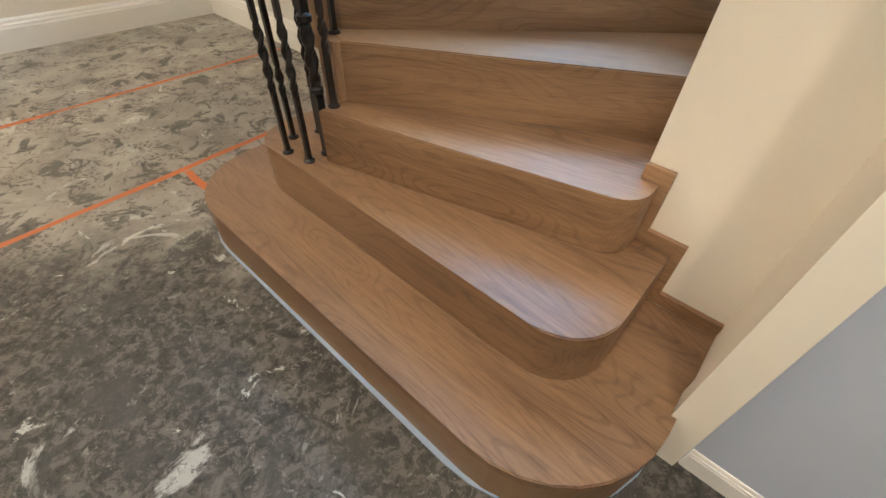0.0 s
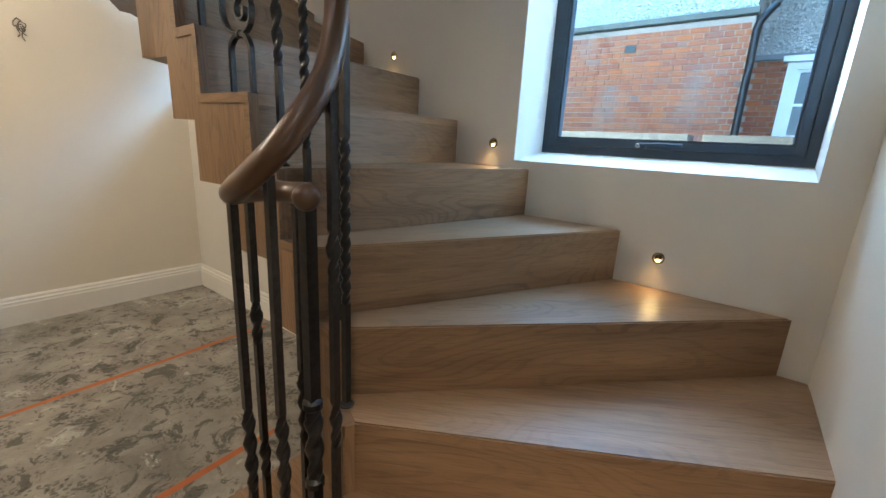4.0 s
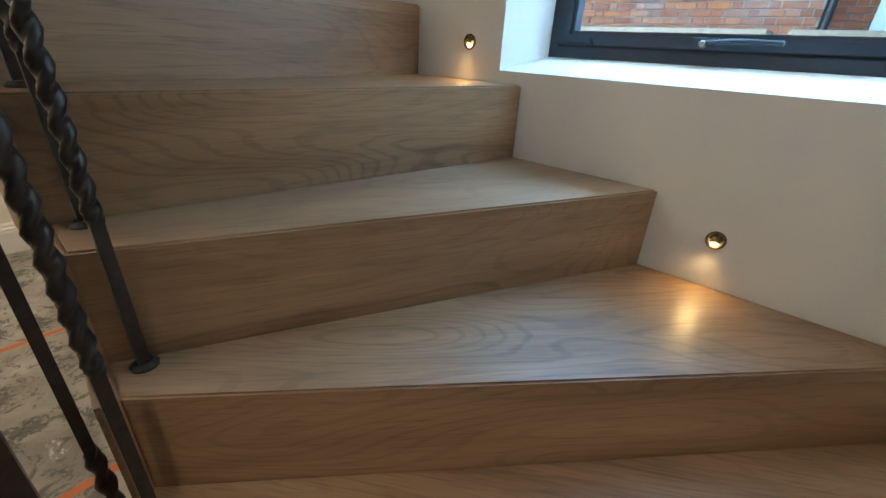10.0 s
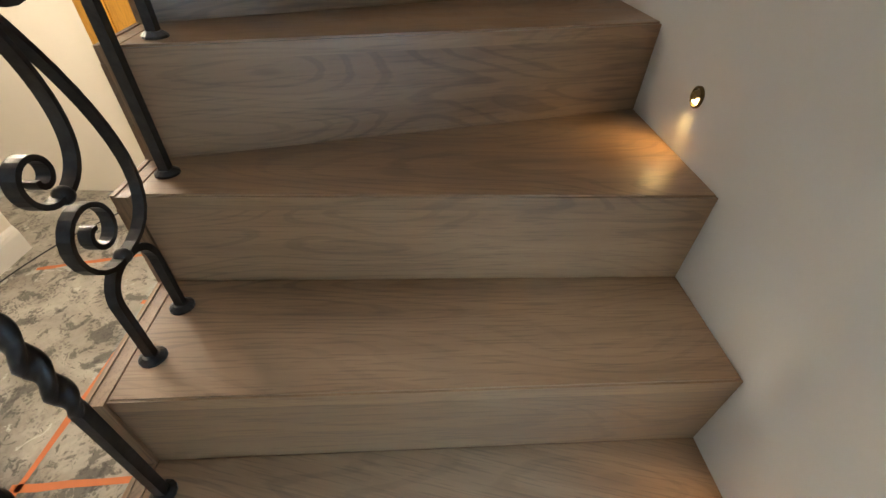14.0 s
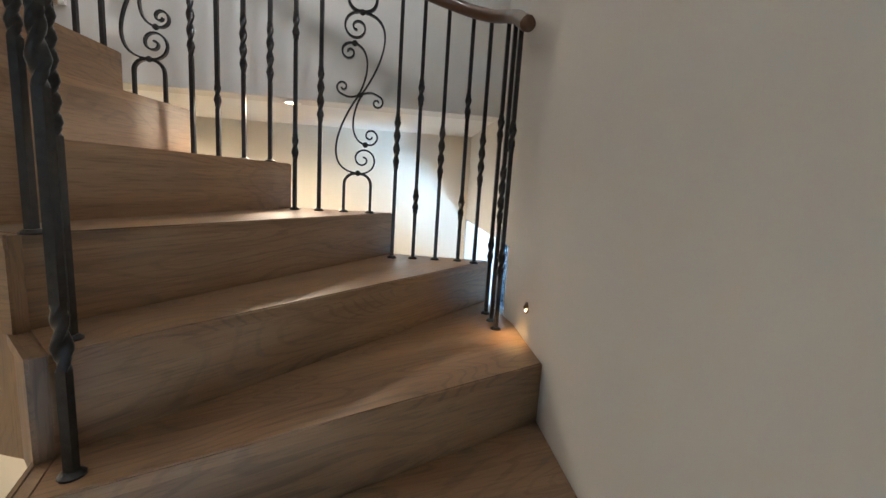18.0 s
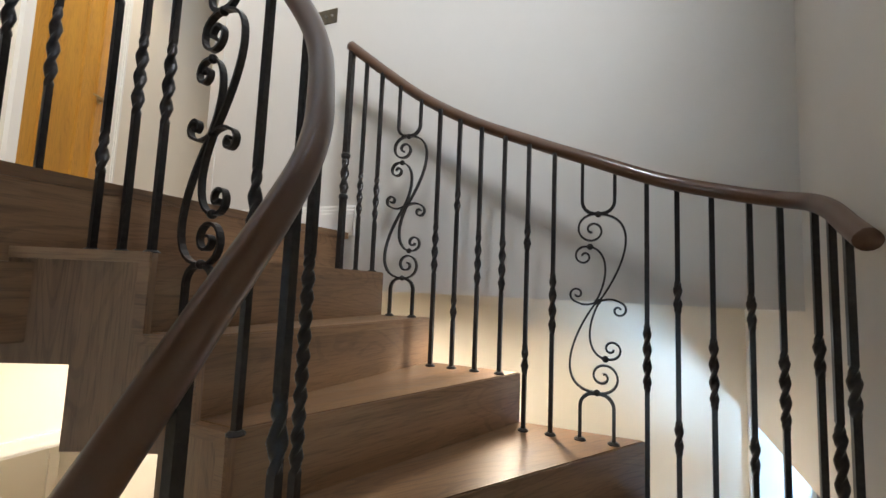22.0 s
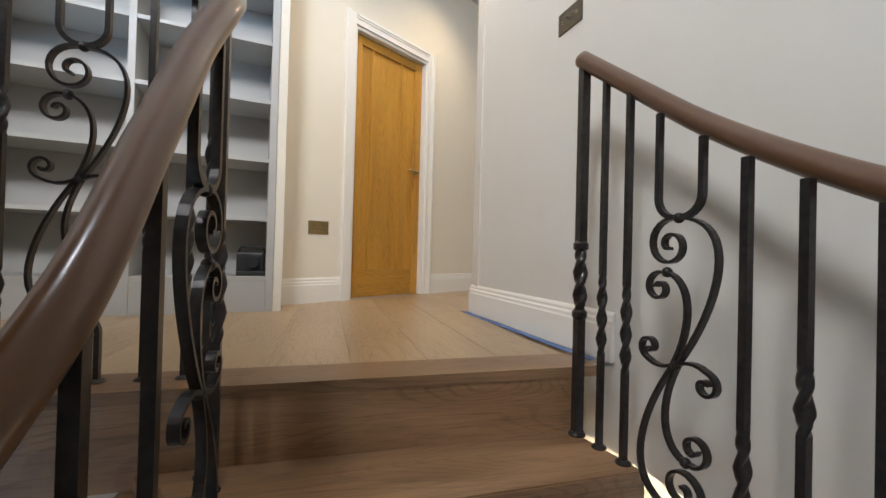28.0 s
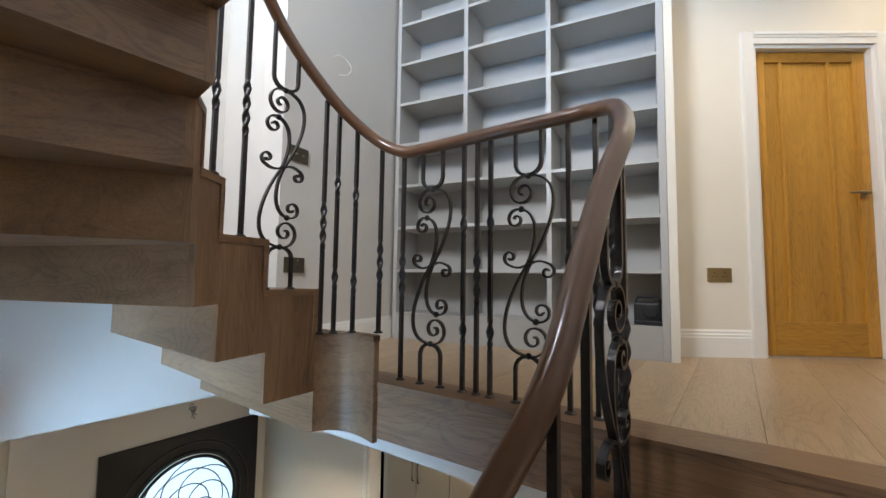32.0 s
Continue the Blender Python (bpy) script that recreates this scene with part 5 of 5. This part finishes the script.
# ---------- fitted cupboards beyond the doorway ----------
CUP = make_paint("cream_cupboard_paint", (0.66, 0.60, 0.50), 0.45, 0.04, 0.01)
for i in range(4):
    u = 0.81 - i * 0.5
    cb = thing("cupboard", "tall cream painted cupboard with bar handles", "cupboard", "fitted cupboards", m=HALL @ Matrix.Translation((u - 0.25, -1.3, 0)))
    part("body", box(u - 0.498, -1.54, 0.10, u - 0.002, -1.022, 2.35), CUP, cb, m=HALL)
    part("plinth", box(u - 0.498, -1.50, 0.0, u - 0.002, -1.08, 0.10), CUP, cb, m=HALL)
    dd = part("door", box(u - 0.494, -1.020, 0.12, u - 0.006, -1.000, 2.33, bevel=0.002), CUP, cb, m=HALL)
    hx = u - 0.455 if i % 2 == 0 else u - 0.045
    part("handle", sweep([Vector((hx, -1.0, 1.42)), Vector((hx, -0.974, 1.43)), Vector((hx, -0.974, 1.67)), Vector((hx, -1.0, 1.68))], circle(0.007, 8)), BLACK, dd, m=HALL, smooth=True)
for i in range(2):
    u = -2.95 - i * 0.55
    cb = thing("cupboard", "tall cream painted panelled cupboard", "cupboard", "fitted cupboards", m=AXES @ Matrix.Translation((u - 0.27, -2.0, 0)))
    part("body", box(u - 0.54, -2.24, 0.0, u - 0.004, -1.75, 2.4), CUP, cb, m=AXES)
    for z0, z1 in ((0.1, 1.0), (1.05, 2.3)):
        part("door", ring(u - 0.53, z0, u - 0.014, z1, 0.07, -1.748, -1.728), CUP, cb, m=AXES)

# ceiling downlight fittings of the room below and hall; most are added unseen
for a, b in ((-4.1, 2.1), (-4.1, 1.0), (-4.1, 0.3), (-3.2, 0.6), (-2.4, 0.6), (-0.55, 0.80), (0.25, 0.9)):
    m = AXES @ Matrix.Translation((a, b, CEIL - 0.001)) @ Matrix.Rotation(radians(180), 4, "X")
    dl = thing("downlight", "small round white ceiling downlight, lit", "light", "ceiling downlights", m=AXES @ Matrix.Translation((a, b, CEIL)))
    part("bezel", lathe([(0.045, 0), (0.045, 0.004), (0.034, 0.006), (0.032, 0.001)], 20), TRIM, dl, m=m)
    part("lens", lathe([(0.030, 0.0005), (0.030, 0.003)], 16), make_glow("downlight_lens", (1.0, 0.85, 0.6), 9) if not bpy.data.materials.get("downlight_lens") else bpy.data.materials["downlight_lens"], dl, m=m)

# ---------- outside the window ----------
def make_brick():
    a = Mat("red_brick")
    info = a.node("ObjectInfo")
    geo = a.node("NewGeometry")
    c = a.ramp(info.outputs["Random"], (0.0, (0.26, 0.070, 0.034)), (0.35, (0.36, 0.095, 0.038)), (0.75, (0.43, 0.125, 0.045)), (0.90, (0.46, 0.115, 0.030)), (1.0, (0.25, 0.13, 0.10)))
    p = a.coords(world_space=True)
    nz = a.noise(p, 26, 5, 0.65)
    c = a.mix(a.ramp(nz, (0.5, grey(0)), (0.75, grey(0.25))), c, (0.42, 0.25, 0.17))
    st = a.noise(p, 2.2, 4, 0.6)
    c = a.mix(a.ramp(st, (0.52, grey(0)), (0.68, grey(0.38))), c, (0.34, 0.29, 0.25))
    a.bump(nz, 0.4, 0.006)
    return a.done(c, 0.85)


BRICK = make_brick()
MORTAR = make_paint("lime_mortar", (0.50, 0.41, 0.34), 0.9, 0.2, 0.3)


def make_dash():
    a = Mat("pebble_dash")
    p = a.coords(world_space=True)
    v = a.node("TexVoronoi", Scale=34.0)
    a.link(p, v.inputs["Vector"])
    n1 = a.noise(p, 1.8, 4, 0.6)
    n2 = a.noise(p, 22, 5, 0.7)
    c = a.ramp(n1, (0.3, (0.38, 0.40, 0.38)), (0.7, (0.54, 0.555, 0.54)))
    c = a.mix(a.ramp(n2, (0.40, grey(0.55)), (0.55, grey(0))), c, (0.30, 0.32, 0.31))
    a.bump(v.outputs["Distance"], 0.9, 0.03)
    return a.done(c, 0.9)


DASH = make_dash()
ground = part("ground", prism([uv(-40, 3.46), uv(40, 3.46), uv(40, 60), uv(-40, 60)], -0.4, -0.05), make_paint("paved_ground", (0.20, 0.19, 0.18), 0.9, 0.3, 0.3))
tagged(ground, "grey paved yard outside the window", "ground", kind="structure")
AV, BV = 7.0, 8.0
house = thing("house", "red brick outbuilding with white pebble-dashed upper wall", "house", m=AXES @ Matrix.Translation((-3.5, AV, 0)))
wa = part("wall", box(-7.0, AV + 0.012, -0.05, -1.235, AV + 0.9, 2.86), MORTAR, house, m=AXES)
part("eaves", box(-7.0, AV - 0.045, 2.875, -1.215, AV + 0.9, 2.93), make_paint("grey_coping", (0.17, 0.165, 0.13), 0.9, 0.45, 0.4), house, "mossy grey coping", m=AXES)
part("upper_wall", box(-7.0, AV + 0.05, 2.93, -1.24, AV + 0.9, 6.5), DASH, house, "white pebble-dashed upper wall", m=AXES)
bk = mesh_of("brick", box(0, 0, 0, 0.176, 0.03, 0.0535, bevel=0.003), BRICK)
bh = mesh_of("brick", box(0, 0, 0, 0.084, 0.03, 0.0535, bevel=0.003), BRICK)
rb = random.Random(3)
row = 0
z = 1.50
while z < 2.80:
    u = -3.75 + (0.047 if row % 2 else 0.0)
    k = row % 2
    while u < -1.325:
        whole = k % 2 == 0 and u < -1.41
        w = 0.176 if whole else 0.084
        part("brick", bk if whole else bh, BRICK, wa, m=AXES @ Matrix.Translation((u, AV + rb.uniform(-0.002, 0.002), z)))
        u += w + 0.009
        k += 1
    if u < -1.26:
        part("brick", box(u, AV, z, -1.237, AV + 0.03, z + 0.0535, bevel=0.003), BRICK, wa, m=AXES)
    z += 0.0623
    row += 1
part("drainpipe", sweep(spline([uv(-1.20, AV - 0.08, 0.0), uv(-1.20, AV - 0.08, 2.4), uv(-1.20, AV - 0.08, 2.72), uv(-1.15, AV - 0.08, 2.84), uv(-1.10, AV - 0.06, 2.93), uv(-1.09, AV - 0.05, 3.15), uv(-1.08, AV - 0.05, 5.5)], 8), circle(0.036, 12)), BLACKWOOD, house, "black cast-iron drainpipe", smooth=True)
vent = box(-2.46, AV - 0.012, 2.60, -2.34, AV + 0.02, 2.68)
part("air_vent", vent, make_paint("green_grey_vent", (0.045, 0.062, 0.058), 0.7, 0.2, 0.1), house, "dark green metal air vent", m=AXES)
house2 = thing("house", "brick and white rendered house with a white sash window", "house", m=AXES @ Matrix.Translation((1.0, BV, 0)))
wb = part("wall", box(-1.25, BV + 0.012, -0.05, 6.0, BV + 1.2, 2.60), MORTAR, house2, m=AXES)
part("upper_wall", box(-1.25, BV + 0.04, 2.66, 6.0, BV + 1.2, 7.0), DASH, house2, "white pebble-dashed upper wall", m=AXES)
part("string_course", box(-1.25, BV - 0.04, 2.60, 6.0, BV + 0.2, 2.66), make_paint("lead_flashing", (0.20, 0.21, 0.22), 0.6, 0.2, 0.1), house2, "lead flashing", m=AXES)
z, row = 1.35, 0
while z < 2.55:
    u = -1.24 + (0.047 if row % 2 else 0.0)
    k = row % 2
    while u < -0.90:
        w = 0.176 if k % 2 == 0 else 0.084
        part("brick", bk if k % 2 == 0 else bh, BRICK, wb, m=AXES @ Matrix.Translation((u, BV + rb.uniform(-0.002, 0.002), z)))
        u += w + 0.009
        k += 1
    z += 0.0623
    row += 1
WHITE_OUT = make_paint("white_window_paint", (0.82, 0.83, 0.82), 0.5, 0.05, 0.03)
hw = part("window", ring(-0.90, 1.62, 0.35, 2.58, 0.10, BV - 0.06, BV + 0.02), WHITE_OUT, house2, "white painted sash window", m=AXES)
part("hood", box(-0.95, BV - 0.12, 2.56, 0.40, BV + 0.02, 2.62), WHITE_OUT, hw, m=AXES)
for x0 in (-0.80, -0.22):
    part("sash", ring(x0, 1.72, x0 + 0.52, 2.48, 0.035, BV - 0.03, BV + 0.01), WHITE_OUT, hw, m=AXES)
    gb = box(x0 + 0.25, BV - 0.025, 1.75, x0 + 0.27, BV + 0.005, 2.45)
    box(x0 + 0.03, BV - 0.025, 2.08, x0 + 0.49, BV + 0.005, 2.11, gb)
    part("glazing_bars", gb, WHITE_OUT, hw, m=AXES)
    part("pane", box(x0 + 0.03, BV - 0.005, 1.75, x0 + 0.49, BV + 0.0, 2.45), make_paint("dark_window_glass", (0.10, 0.13, 0.14), 0.08, 0.2, 0.0) if not bpy.data.materials.get("dark_window_glass") else bpy.data.materials["dark_window_glass"], hw, m=AXES)
for u0, u1 in ((-3.2, -1.343), (-1.250, 1.5)):
    lw = box(u0, 5.0, -0.06, u1, 5.22, 1.56)
    box(u0, 4.97, 1.56, u1, 5.25, 1.612, lw)
    tagged(part("garden_wall", lw, make_paint("weathered_board_%d" % int(-u0), (0.066, 0.043, 0.024), 0.9, 0.30, 0.4), m=AXES), "weathered brown garden wall close outside the window", "wall")
